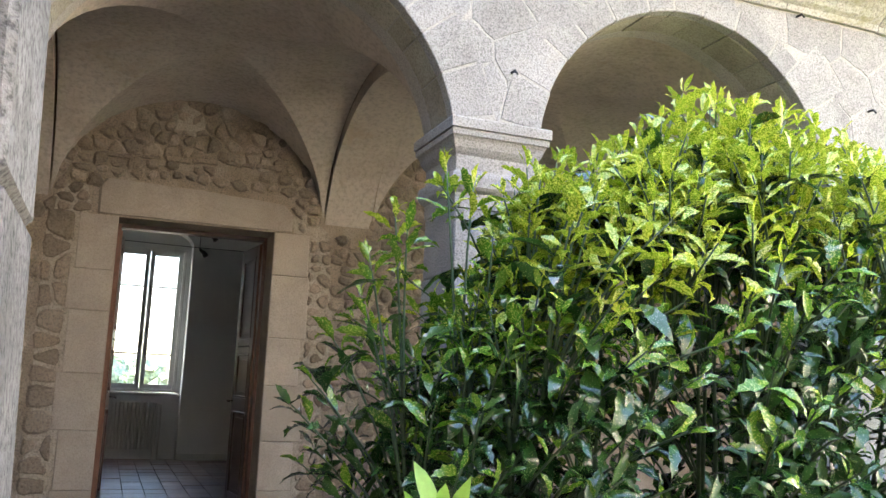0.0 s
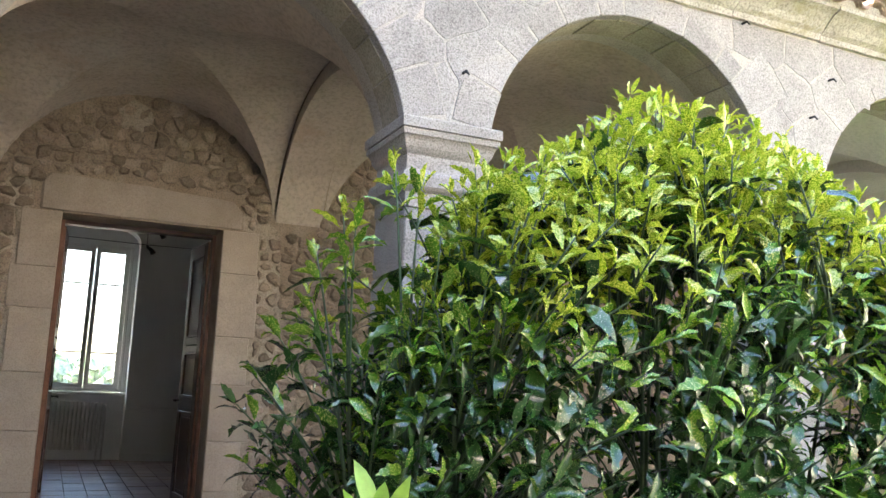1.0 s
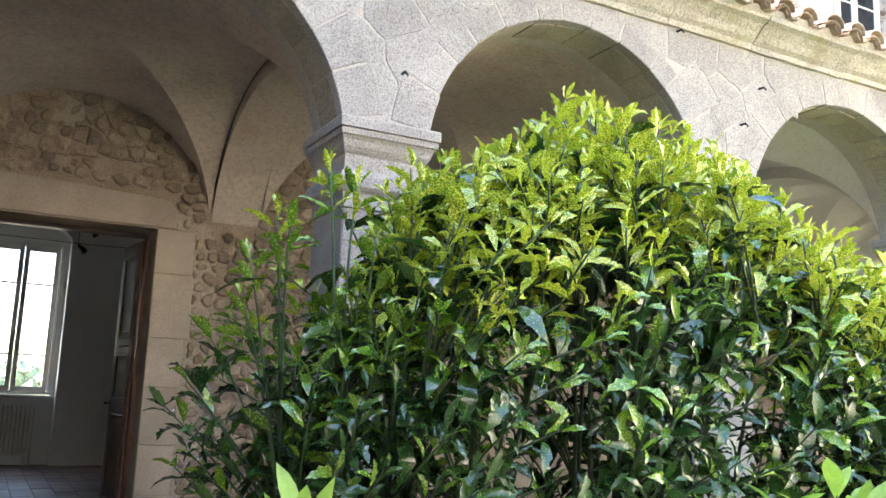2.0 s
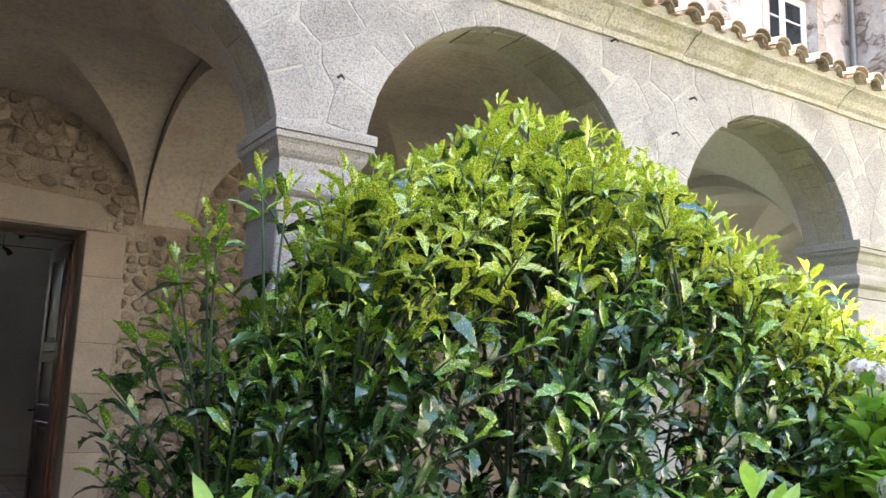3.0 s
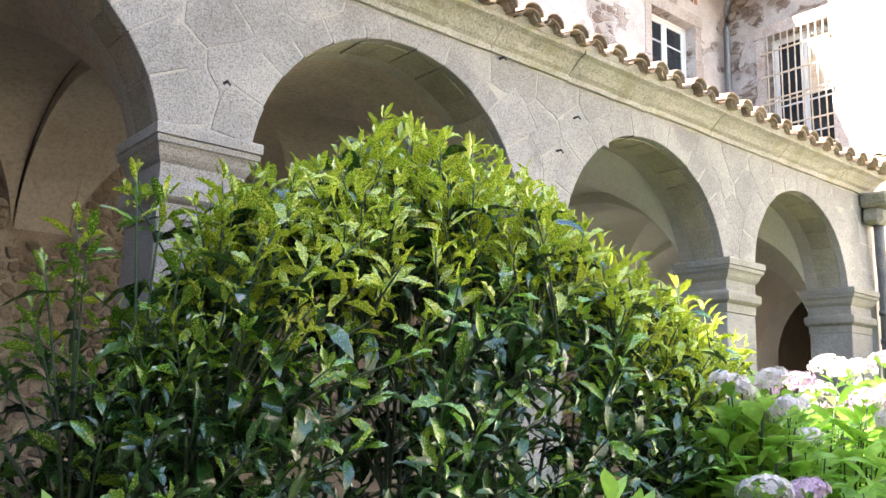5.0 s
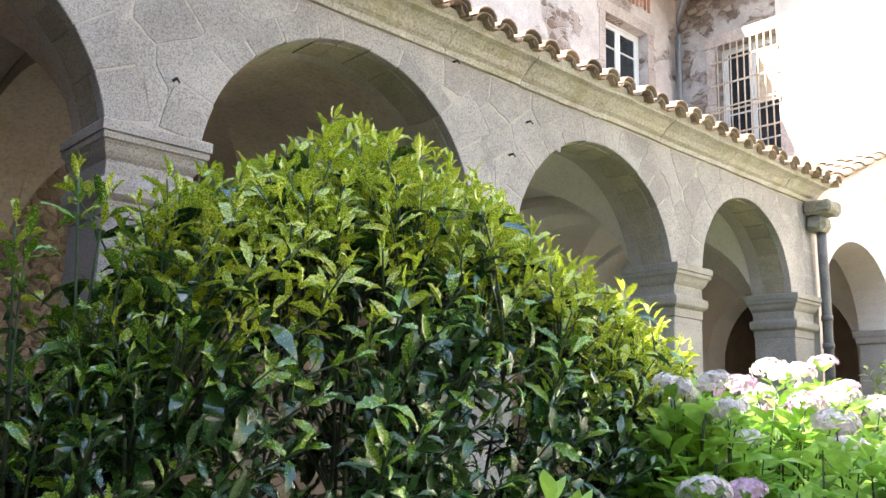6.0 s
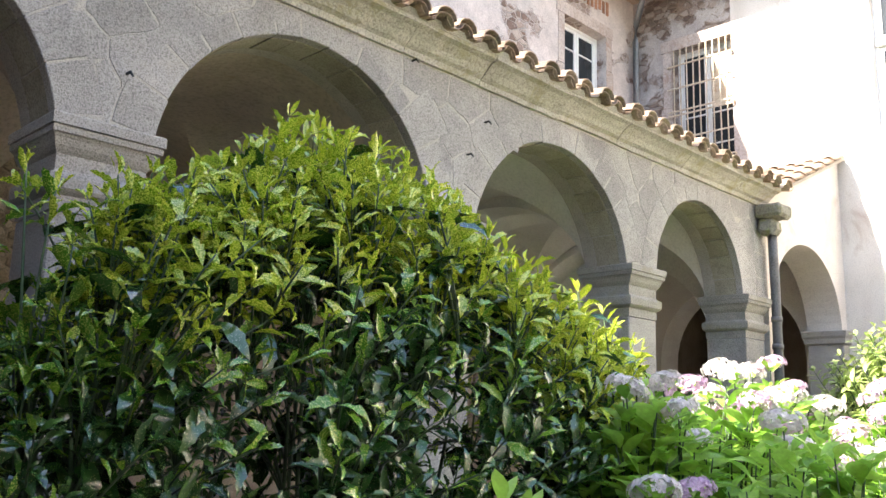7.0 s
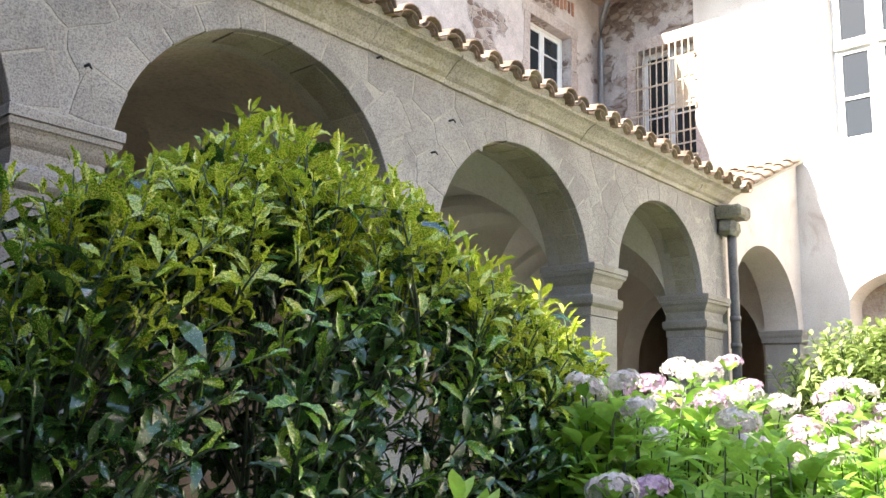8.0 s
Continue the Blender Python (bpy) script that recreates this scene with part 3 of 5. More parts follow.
# ---- leaves and shoots ----
def leaf_shape(length, width, fold, droop, teeth=0.0, rnd=None, stations=5):
    """Verts and faces of a leaf that grows along y from the origin, folded along its rib."""
    prof = {5: (0.06, 0.72, 1.0, 0.72, 0.0), 4: (0.08, 0.95, 0.85, 0.0), 6: (0.05, 0.55, 0.95, 1.0, 0.62, 0.0), 7: (0.05, 0.50, 0.88, 0.92, 1.0, 0.58, 0.0)}[stations]
    v, f = [], []
    for i, p in enumerate(prof):
        t = i / (stations - 1)
        y = length * (t - 0.10 * droop * t * t)
        z = -droop * length * 0.35 * t * t + 0.03 * length * math.sin(t * 3.0)
        w = width * 0.5 * p
        if teeth and 0 < i < stations - 1:
            w *= 1 + teeth * rnd.uniform(-1, 1)
        lift = w * math.tan(fold)
        v += [(-w, y + (teeth * w * rnd.uniform(-0.5, 1.2) if teeth else 0), z + lift), (0.0, y, z), (w, y + (teeth * w * rnd.uniform(-0.5, 1.2) if teeth else 0), z + lift * (0.8 if rnd is None else rnd.uniform(0.5, 1.2)))]
    for i in range(stations - 1):
        a = 3 * i
        f += [(a, a + 1, a + 4, a + 3), (a + 1, a + 2, a + 5, a + 4)]
    return v, f


def posed(shape, m):
    v, f = shape
    return [tuple(m @ Vector(p)) for p in v], f


def facing(at, way, up_hint, spin=0.0):
    """A pose at a place whose y points along way and whose z lies near up_hint."""
    y = Vector(way).normalized()
    x = y.cross(Vector(up_hint))
    if x.length < 1e-4:
        x = y.orthogonal()
    x.normalize()
    z = x.cross(y)
    m = Matrix((x, y, z)).transposed().to_4x4()
    return Matrix.Translation(at) @ m @ Matrix.Rotation(spin, 4, "Y")


def bend(base, tip, rnd, sway=0.1, k=6):
    """Points of a shoot that leaves the base upright-ish and leans out to its tip."""
    b, t = Vector(base), Vector(tip)
    c = Vector((b.x + (t.x - b.x) * 0.35 + rnd.uniform(-sway, sway), b.y + (t.y - b.y) * 0.35 + rnd.uniform(-sway, sway), b.z + (t.z - b.z) * 0.6))
    return [b * (1 - s) ** 2 + c * 2 * s * (1 - s) + t * s * s for s in (i / k for i in range(k + 1))]


def along(pts, s):
    s = min(max(s, 0.0), 0.9999) * (len(pts) - 1)
    i = int(s)
    return pts[i] + (pts[i + 1] - pts[i]) * (s - i), (pts[i + 1] - pts[i]).normalized()


# ---- the speckled laurel ----
def blade(length, width, fold, droop, rnd, wave=0.2, teeth=0.14):
    """A toothed leaf along y from the origin: folded along its rib, bent down to a drawn-out tip, with wavy edges."""
    prof = (0.06, 0.34, 0.66, 0.92, 1.0, 0.94, 0.80, 0.58, 0.32, 0.0)
    v, f, y, z, k = [], [], 0.0, 0.0, len(prof)
    for i, p in enumerate(prof):
        t = i / (k - 1)
        if i:
            a = 0.28 - droop * 1.5 * t ** 1.2
            y, z = y + length / (k - 1) * math.cos(a), z + length / (k - 1) * math.sin(a)
        jag = (1 + teeth if i % 2 else 1 - teeth) if 3 < i < k - 1 else 1.0
        for s in (-1, 0, 1):
            w = s * width * 0.5 * p * jag * (rnd.uniform(0.9, 1.1) if i > 1 else 1.0)
            tooth = teeth * width * rnd.uniform(0.3, 1.2) if s and jag > 1 else 0.0
            lift = abs(w) * math.tan(fold) + (width * wave * rnd.uniform(-0.5, 0.5) if s and 0 < i < k - 1 else 0.0)
            v.append((w, y + tooth, z + lift))
    for i in range(k - 1):
        a = 3 * i
        f += [(a, a + 1, a + 4, a + 3), (a + 1, a + 2, a + 5, a + 4)]
    return v, f


# the crown's height along the bed: open on the west, highest in the middle, trailing off to the east
CROWN_X = (0.55, 0.85, 1.10, 1.25, 1.50, 1.70, 1.84, 2.05, 2.25, 2.55, 3.00, 3.40, 3.80, 4.10)
CROWN_Z = (0.80, 1.25, 1.62, 1.91, 2.03, 2.14, 2.23, 2.23, 2.22, 2.11, 1.91, 1.75, 1.62, 1.54)


def crown(x):
    k = max(i for i, c in enumerate(CROWN_X[:-1]) if x >= c or i == 0)
    t = (x - CROWN_X[k]) / (CROWN_X[k + 1] - CROWN_X[k])
    return CROWN_Z[k] + (CROWN_Z[k + 1] - CROWN_Z[k]) * t


def make_laurel():
    rnd = random.Random(11)
    laurel = thing("aucuba_shrub", "large evergreen shrub with yellow-speckled glossy leaves", "shrub")
    ridge = -1.55
    tips = []

    def spread(x):
        return 0.74 * min(1.0, 0.45 + (x - 0.7) * 0.8) * (1.0 if x < 2.9 else max(0.45, 1.0 - (x - 2.9) * 0.5))

    def far_enough(q, gap):
        return all((q - p).length_squared > gap * gap for p in tips)

    for _ in range(9000):             # the crown
        x, v = rnd.uniform(0.85, 3.98), rnd.uniform(-1.0, 1.0)
        if x < 1.28 and rnd.random() > 0.30 or v > 0.3 and rnd.random() > 0.5:
            continue
        z = 0.75 + (crown(x) - 0.75) * math.sqrt(1 - v * v) - rnd.random() ** 1.6 * 0.34
        q = Vector((x, ridge + spread(x) * v, z))
        if x > 3.1 and z < 1.25 or not far_enough(q, 0.092 if z > crown(x) - 0.32 else 0.13):
            continue
        tips.append(q)
    for _ in range(4000):             # the front, down to the ground
        x, z = rnd.uniform(0.80, 3.6), rnd.uniform(0.15, 1.70)
        if x > 2.95 + (z - 0.4) * 0.45 or z > crown(x) - 0.2 or x < 1.15 and rnd.random() > 0.45:
            continue
        rel = max(0.0, z - 0.75) / max(0.3, crown(x) - 0.75)
        under = 0.40 + 0.60 * min(1.0, max(0.0, (z - 0.35) / 1.0))
        q = Vector((x, ridge - spread(x) * under * math.sqrt(max(0.0, 1 - rel * rel)) + rnd.uniform(-0.06, 0.24), z))
        if far_enough(q, 0.155):
            tips.append(q)
    # loose shoots on the open side and along the trailing end
    loose = [(0.86, -1.30, 1.78), (0.80, -1.22, 1.63), (1.00, -1.40, 1.93), (1.06, -1.5, 1.84), (0.74, -1.0, 1.36), (0.82, -1.0, 1.42), (0.64, -1.1, 1.22), (0.70, -1.2, 1.12), (0.95, -1.2, 1.56), (0.76, -1.1, 1.02), (0.9, -1.3, 1.30), (0.70, -1.3, 0.86), (1.12, -1.6, 1.80), (1.2, -1.6, 1.90), (1.08, -1.62, 1.66), (0.66, -1.2, 0.98), (0.92, -1.4, 1.05), (0.84, -1.25, 0.75)]
    loose += [(x + rnd.uniform(-0.07, 0.09), y + rnd.uniform(-0.08, 0.08), z - rnd.uniform(0.03, 0.16)) for x, y, z in loose]
    loose += [(1.82, -1.58, 2.26), (1.76, -1.62, 2.18), (1.92, -1.6, 2.21), (2.10, -1.55, 2.23), (2.24, -1.6, 2.22), (2.52, -1.62, 2.19), (2.60, -1.66, 2.10), (3.3, -1.8, 1.78), (3.5, -1.8, 1.70), (3.62, -1.78, 1.63), (3.80, -1.78, 1.58), (3.92, -1.75, 1.56), (3.72, -1.85, 1.46), (3.84, -1.75, 1.38)]
    tips += [Vector(q) for q in loose]
    roots = [Vector((1.15 + 0.27 * k + rnd.uniform(-0.1, 0.1), -1.42 + rnd.uniform(-0.25, 0.25), GROUND)) for k in range(9)]
    stems = bmesh.new()
    mains = []
    for k in range(34):
        x = 0.86 + 2.75 * k / 33 + rnd.uniform(-0.06, 0.06)
        top = Vector((x, ridge + rnd.uniform(-0.5, 0.35) * spread(x) / 0.74, GROUND + (crown(x) - GROUND) * rnd.uniform(0.68, 0.8)))
        root = min(roots, key=lambda r: abs(r.x - (x * 0.8 + 0.42)) + rnd.uniform(0, 0.25))
        mains.append(bend(root, top, rnd, 0.10, 8))
        tube(stems, mains[-1], [0.012, 0.0115, 0.011, 0.010, 0.009, 0.008, 0.007, 0.006, 0.005], 6)
    fields = {"young": [], "mid": [], "old": []}
    for tip in tips:
        def reach(m):
            p = min(m, key=lambda c: abs(c.z - (tip.z - 0.42)))
            return (Vector((p.x, p.y, 0)) - Vector((tip.x, tip.y, 0))).length
        main = min(mains, key=reach)
        base = min(main, key=lambda c: abs(c.z - (tip.z - rnd.uniform(0.38, 0.55))))
        pts = bend(base, tip, rnd, 0.04)
        tube(stems, pts, [0.0055, 0.005, 0.0048, 0.0045, 0.004, 0.0035, 0.0025], 5)
        full = sum((b - a).length for a, b in zip(pts, pts[1:]))
        # height sorts leaf age and also paints a lit crown over shaded lower leaves
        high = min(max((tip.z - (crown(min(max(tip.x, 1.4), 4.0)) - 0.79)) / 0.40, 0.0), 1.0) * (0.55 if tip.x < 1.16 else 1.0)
        turn = rnd.uniform(0, 6.28)
        for p in range(rnd.randint(4, 6)):
            at, way = along(pts, 1.0 - (0.004 + 0.050 * p + rnd.uniform(0, 0.012)) / max(full, 0.25))
            turn += 1.57 + rnd.uniform(-0.35, 0.35)
            side = way.orthogonal().normalized()
            for half in (0, 1, 2) if p == 0 else (0, 1):
                out = Matrix.Rotation(turn + half * (math.pi if p else 2.1) + rnd.uniform(-0.3, 0.3), 3, way) @ side
                open_by = (0.42 if p == 0 else 0.80 + 0.10 * p) + rnd.uniform(-0.28, 0.32)
                d = way * math.cos(open_by) + out * math.sin(open_by)
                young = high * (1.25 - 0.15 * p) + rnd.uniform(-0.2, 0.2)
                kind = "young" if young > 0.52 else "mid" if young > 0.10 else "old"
                size = rnd.uniform(0.07, 0.135) * (0.66 if p == 0 else 1.0)
                shape = blade(size, size * rnd.uniform(0.24, 0.36), rnd.uniform(0.1, 0.75), rnd.uniform(0.1, 1.0), rnd, 0.22, 0.15)
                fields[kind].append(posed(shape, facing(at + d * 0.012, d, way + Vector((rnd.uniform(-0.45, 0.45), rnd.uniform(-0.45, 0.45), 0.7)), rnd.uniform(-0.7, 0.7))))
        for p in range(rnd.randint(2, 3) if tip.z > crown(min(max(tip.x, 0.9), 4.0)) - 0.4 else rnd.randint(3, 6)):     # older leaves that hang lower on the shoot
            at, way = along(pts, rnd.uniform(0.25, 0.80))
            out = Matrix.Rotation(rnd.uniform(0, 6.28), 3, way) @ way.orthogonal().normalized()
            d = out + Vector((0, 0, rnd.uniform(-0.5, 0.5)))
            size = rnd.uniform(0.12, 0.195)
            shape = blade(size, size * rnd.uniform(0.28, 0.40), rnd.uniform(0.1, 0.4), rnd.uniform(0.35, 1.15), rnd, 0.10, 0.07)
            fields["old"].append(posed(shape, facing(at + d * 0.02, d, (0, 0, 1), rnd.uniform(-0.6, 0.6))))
    tagged(part("stem_field", stems, STEM, laurel, "thin dark green branching stems", True), kind="stuff")
    mats = {"young": (LEAF_YOUNG, "yellow-green speckled young leaf"), "mid": (LEAF_MID, "green leaf with yellow speckles"), "old": (LEAF_OLD_SHADED, "dark glossy green leaf")}
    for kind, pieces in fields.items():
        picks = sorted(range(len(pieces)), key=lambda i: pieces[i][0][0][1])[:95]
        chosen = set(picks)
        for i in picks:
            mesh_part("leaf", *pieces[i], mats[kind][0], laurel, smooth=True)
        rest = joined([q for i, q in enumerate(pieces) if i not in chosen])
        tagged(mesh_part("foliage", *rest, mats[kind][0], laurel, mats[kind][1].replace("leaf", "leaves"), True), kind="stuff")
    for r in roots:
        tube_bm = tube(bmesh.new(), [r, r + Vector((rnd.uniform(-0.05, 0.05), rnd.uniform(-0.05, 0.05), 0.5)), r + Vector((rnd.uniform(-0.12, 0.12), rnd.uniform(-0.12, 0.12), 1.0))], [0.022, 0.017, 0.011], 7)
        part("trunk", tube_bm, TWIG, laurel, smooth=True)
    return laurel


make_laurel()


# ---- hydrangeas ----
def flower_head(rnd, radius):
    """A dome of many small four-petalled flowers."""
    out = []
    for _ in range(85):
        a, h = rnd.uniform(0, 6.28), rnd.uniform(-0.25, 1.0)
        n = Vector((math.cos(a) * math.sqrt(1 - h * h), math.sin(a) * math.sqrt(1 - h * h), h))
        m = facing(Vector((n.x, n.y, n.z * 0.60)) * radius * rnd.uniform(0.88, 1.06), n.orthogonal() if abs(n.z) < 0.99 else Vector((1, 0, 0)), n, 0)
        m = m @ Matrix.Rotation(rnd.uniform(0, 6.28), 4, "Z")
        r = rnd.uniform(0.011, 0.015)
        v, f = [], []
        for k in range(4):
            b = k * math.pi / 2
            c, s = math.cos(b), math.sin(b)
            k0 = len(v)
            for px, py, pz in ((0, 0, 0), (r * 0.75, r * 0.62, 0.003), (r * 1.3, 0, 0.001), (r * 0.75, -r * 0.62, 0.003)):
                v.append((px * c - py * s, px * s + py * c, pz))
            f.append((k0, k0 + 3, k0 + 2, k0 + 1))
        out.append(posed((v, f), m))
    return joined(out)


rh = random.Random(5)
HEADS = []
for k in range(5):
    v, f = flower_head(rh, 1.0 * 0.085)
    me = bpy.data.meshes.new("flower_head")
    me.from_pydata(v, [], f)
    me.materials.append(PETAL_PINK if k in (1, 3) else PETAL)
    HEADS.append(me)


def make_hydrangea(mid, radius, height, heads, seed, label, shoots=100, erect=0.0, slim=1.0):
    rnd = random.Random(seed)
    h = thing("hydrangea", label, "shrub", "hydrangeas in the garden bed")
    field, stems, tops = [], bmesh.new(), []
    while len(tops) < shoots:
        a, d = rnd.uniform(0, 6.28), math.sqrt(rnd.uniform(0, 1))
        p = Vector((mid[0] + radius * d * math.cos(a), mid[1] + radius * d * math.sin(a), 0))
        p.z = GROUND + (height + rnd.uniform(-0.05, 0.02) if erect else height * (1 - 0.45 * d * d) + rnd.uniform(-0.22, 0.06))
        tops.append(p)
    for i, tip in enumerate(tops):
        base = Vector((mid[0] + (tip.x - mid[0]) * 0.4, mid[1] + (tip.y - mid[1]) * 0.4, GROUND))
        pts = bend(base, tip, rnd, 0.08)
        tube(stems, pts, [0.008, 0.007, 0.006, 0.0055, 0.005, 0.004, 0.003], 5)
        turn = rnd.uniform(0, 6)
        for p in range(rnd.randint(5, 7)):
            at, way = along(pts, 1 - 0.015 - 0.065 * p)
            turn += 1.57
            for half in (0, 1):
                out = Matrix.Rotation(turn + math.pi * half + rnd.uniform(-0.3, 0.3), 3, way) @ way.orthogonal().normalized()
                open_by = (0.75 + 0.15 * p + rnd.uniform(-0.2, 0.3)) * (1 - erect)
                d = way * math.cos(open_by) + out * math.sin(open_by)
                size = rnd.uniform(0.115, 0.175) * (0.7 if p == 0 else 1)
                field.append(posed(leaf_shape(size, size * slim * rnd.uniform(0.45, 0.58), rnd.uniform(0.1, 0.35), rnd.uniform(0.2, 0.8), 0.05, rnd, 6), facing(at + d * 0.02, d, way + Vector((0, 0, 0.7)), rnd.uniform(-0.4, 0.4))))
    tagged(part("stem_field", stems, STEM, h, smooth=True), kind="stuff")
    tagged(mesh_part("foliage", *joined(field), LEAF_HYD, h, "broad bright green leaves", True), kind="stuff")
    chosen = []
    for tip in sorted(tops, key=lambda p: -p.z):
        if len(chosen) < heads and all((tip - q).length > 0.17 for q in chosen):
            chosen.append(tip)
    for tip in chosen:
        ob = new("flower_head", rnd.choice(HEADS))
        ob.parent = h
        ob.matrix_world = Matrix.LocRotScale(tip + Vector((0, 0, 0.03)), Euler((rnd.uniform(-0.4, 0.4), rnd.uniform(-0.4, 0.4), rnd.uniform(0, 6))), [rnd.uniform(0.8, 1.2)] * 3)
    return h


for k, (mid, radius, height, heads) in enumerate([((3.22, -2.22), 0.42, 1.56, 3), ((3.95, -2.10), 0.66, 1.66, 9), ((4.1, -1.45), 0.6, 1.72, 5), ((4.9, -1.85), 0.75, 1.74, 12), ((5.0, -2.75), 0.75, 1.54, 13), ((6.3, -2.2), 0.85, 1.66, 20), ((6.6, -3.3), 0.9, 1.5, 20), ((7.9, -2.5), 0.9, 1.66, 18), ((3.45, -2.75), 0.5, 1.40, 1), ((2.95, -2.45), 0.28, 1.18, 2), ((4.3, -3.4), 0.6, 1.36, 5), ((8.0, -3.8), 0.9, 1.5, 14)]):
    make_hydrangea(mid, radius, height, round(heads * 1.3), 40 + k, "leafy hydrangea bush with pale pink and white mophead flowers")
make_hydrangea((0.462, -2.85), 0.015, 1.295, 0, 71, "young hydrangea shoot with fresh green leaves", 1, 0.62, 0.55)
make_hydrangea((1.50, -2.88), 0.10, 1.25, 0, 72, "young hydrangea shoot with fresh green leaves", 4, 0.25, 0.7)


def make_far_shrub(mid, radius, height, seed, label):
    rnd = random.Random(seed)
    h = thing("laurel_shrub", label, "shrub")
    field, stems = [], bmesh.new()
    for _ in range(560):
        a, e = rnd.uniform(0, 6.28), rnd.uniform(0.0, 1.5)
        d = Vector((math.cos(a) * math.cos(e), math.sin(a) * math.cos(e), math.sin(e))) * rnd.uniform(0.8, 1.05)
        tip = Vector((mid[0] + radius * d.x, mid[1] + radius * d.y, GROUND + height * (0.35 + 0.65 * d.z)))
        pts = bend((mid[0] + d.x * 0.2, mid[1] + d.y * 0.2, GROUND), tip, rnd, 0.1)
        tube(stems, pts, [0.01, 0.009, 0.008, 0.007, 0.006, 0.005, 0.003], 4)
        turn = 0
        for p in range(7):
            at, way = along(pts, 1 - 0.03 * p)
            turn += 2.4
            out = Matrix.Rotation(turn, 3, way) @ way.orthogonal().normalized()
            for s in (1, -1):
                dd = way * 0.6 + out * s
                size = rnd.uniform(0.10, 0.16)
                field.append(posed(leaf_shape(size, size * 0.32, 0.25, rnd.uniform(0.2, 0.8), 0, rnd, 4), facing(at, dd, (0, 0, 1), rnd.uniform(-0.4, 0.4))))
    tagged(part("stem_field", stems, STEM, h, smooth=True), kind="stuff")
    tagged(mesh_part("foliage", *joined(field), LEAF_FAR, h, "narrow sunlit green leaves", True), kind="stuff")


make_far_shrub((9.3, -1.60), 1.35, 2.45, 81, "sunlit laurel shrub with narrow leaves by the wall")
make_far_shrub((9.6, -3.0), 1.2, 2.2, 82, "sunlit laurel shrub with narrow leaves by the wall")


# ---- the doorway: two panelled leaves standing open ----
def door_leaf(name, label, hinge, free, mirrored):
    """A leaf 0.58 wide that stands along y from its hinge; its panels show on both faces."""
    leaf = thing(name, label, "door", "door leaves")
    way = Vector(free) - Vector(hinge)
    m = Matrix.Translation((hinge[0], hinge[1], 0)) @ Matrix.Rotation(math.atan2(way.y, way.x), 4, "Z")
    w, h, t = 0.585, 2.345, 0.046

    def piece(pname, x0, x1, z0, z1, y0=-t / 2, y1=t / 2, bevel=0.004, material=WOOD, under=None, plabel=""):
        bm = boxed(x0, x1, y0, y1, z0, z1, bevel)
        bmesh.ops.transform(bm, matrix=m, verts=bm.verts)
        return part(pname, bm, material, under or leaf, plabel)

    piece("stile", 0.012, 0.10, 0.012, h)
    piece("stile", w - 0.09, w, 0.012, h)
    piece("edge", 0.0, 0.012, 0.012, h, -t / 2 - 0.001, t / 2 + 0.001, 0.002, WOOD_EDGE, None, "worn reddish hinge edge")
    rails = [(0.012, 0.19), (0.90, 1.02), (1.40, 1.53), (2.24, h)]
    for a, b in rails:
        piece("rail", 0.10, w - 0.09, a, b)
    for (_, a), (b, _) in zip(rails, rails[1:]):
        body = piece("panel", 0.10, w - 0.09, a, b, -0.010, 0.010, 0.0)
        for s in (-1, 1):
            y0, y1 = sorted((s * 0.010, s * 0.019))
            piece("raised_field", 0.145, w - 0.135, a + 0.05, b - 0.05, y0, y1, 0.007, WOOD, body)
            for c0, c1, d0, d1 in ((0.10, w - 0.09, a, a + 0.018), (0.10, w - 0.09, b - 0.018, b), (0.10, 0.118, a + 0.018, b - 0.018), (w - 0.108, w - 0.09, a + 0.018, b - 0.018)):
                y0, y1 = sorted((s * 0.010, s * 0.028))
                piece("moulding", c0, c1, d0, d1, y0, y1, 0.005, WOOD, body)
    side = 1 if mirrored else -1
    for k in range(6):
        bm = bmesh.new()
        bmesh.ops.create_icosphere(bm, subdivisions=1, radius=0.009, matrix=m @ Matrix.Translation((0.14 + k * 0.062, side * t / 2, 1.465)))
        part("stud", bm, IRON, leaf)
    bm = bmesh.new()
    tube(bm, [m @ Vector((w - 0.045, side * t / 2, 0.985)), m @ Vector((w - 0.045, side * (t / 2 + 0.05), 0.985)), m @ Vector((w - 0.14, side * (t / 2 + 0.055), 0.98))], [0.009, 0.009, 0.007], 7)
    part("handle", bm, IRON, leaf, "dark iron lever handle", True)
    return leaf


door_leaf("door_leaf", "dark panelled wooden door leaf standing open inwards", (1.185, 3.43), (1.125, 4.0), True)
door_leaf("door_leaf", "dark panelled wooden door leaf standing open inwards", (0.015, 3.43), (0.045, 4.0), False)
frame_1 = thing("door_1", "brown wooden rebate frame inside the stone doorway", "door frame", "", "structure")
for x0, x1 in ((0.0, 0.028), (1.172, 1.2)):
    part("jamb", boxed(x0, x1, 3.30, 3.398, 0.0, 2.382, 0.003), WOOD_EDGE, frame_1)
part("head", boxed(0.028, 1.172, 3.30, 3.398, 2.35, 2.384, 0.003), WOOD, frame_1)

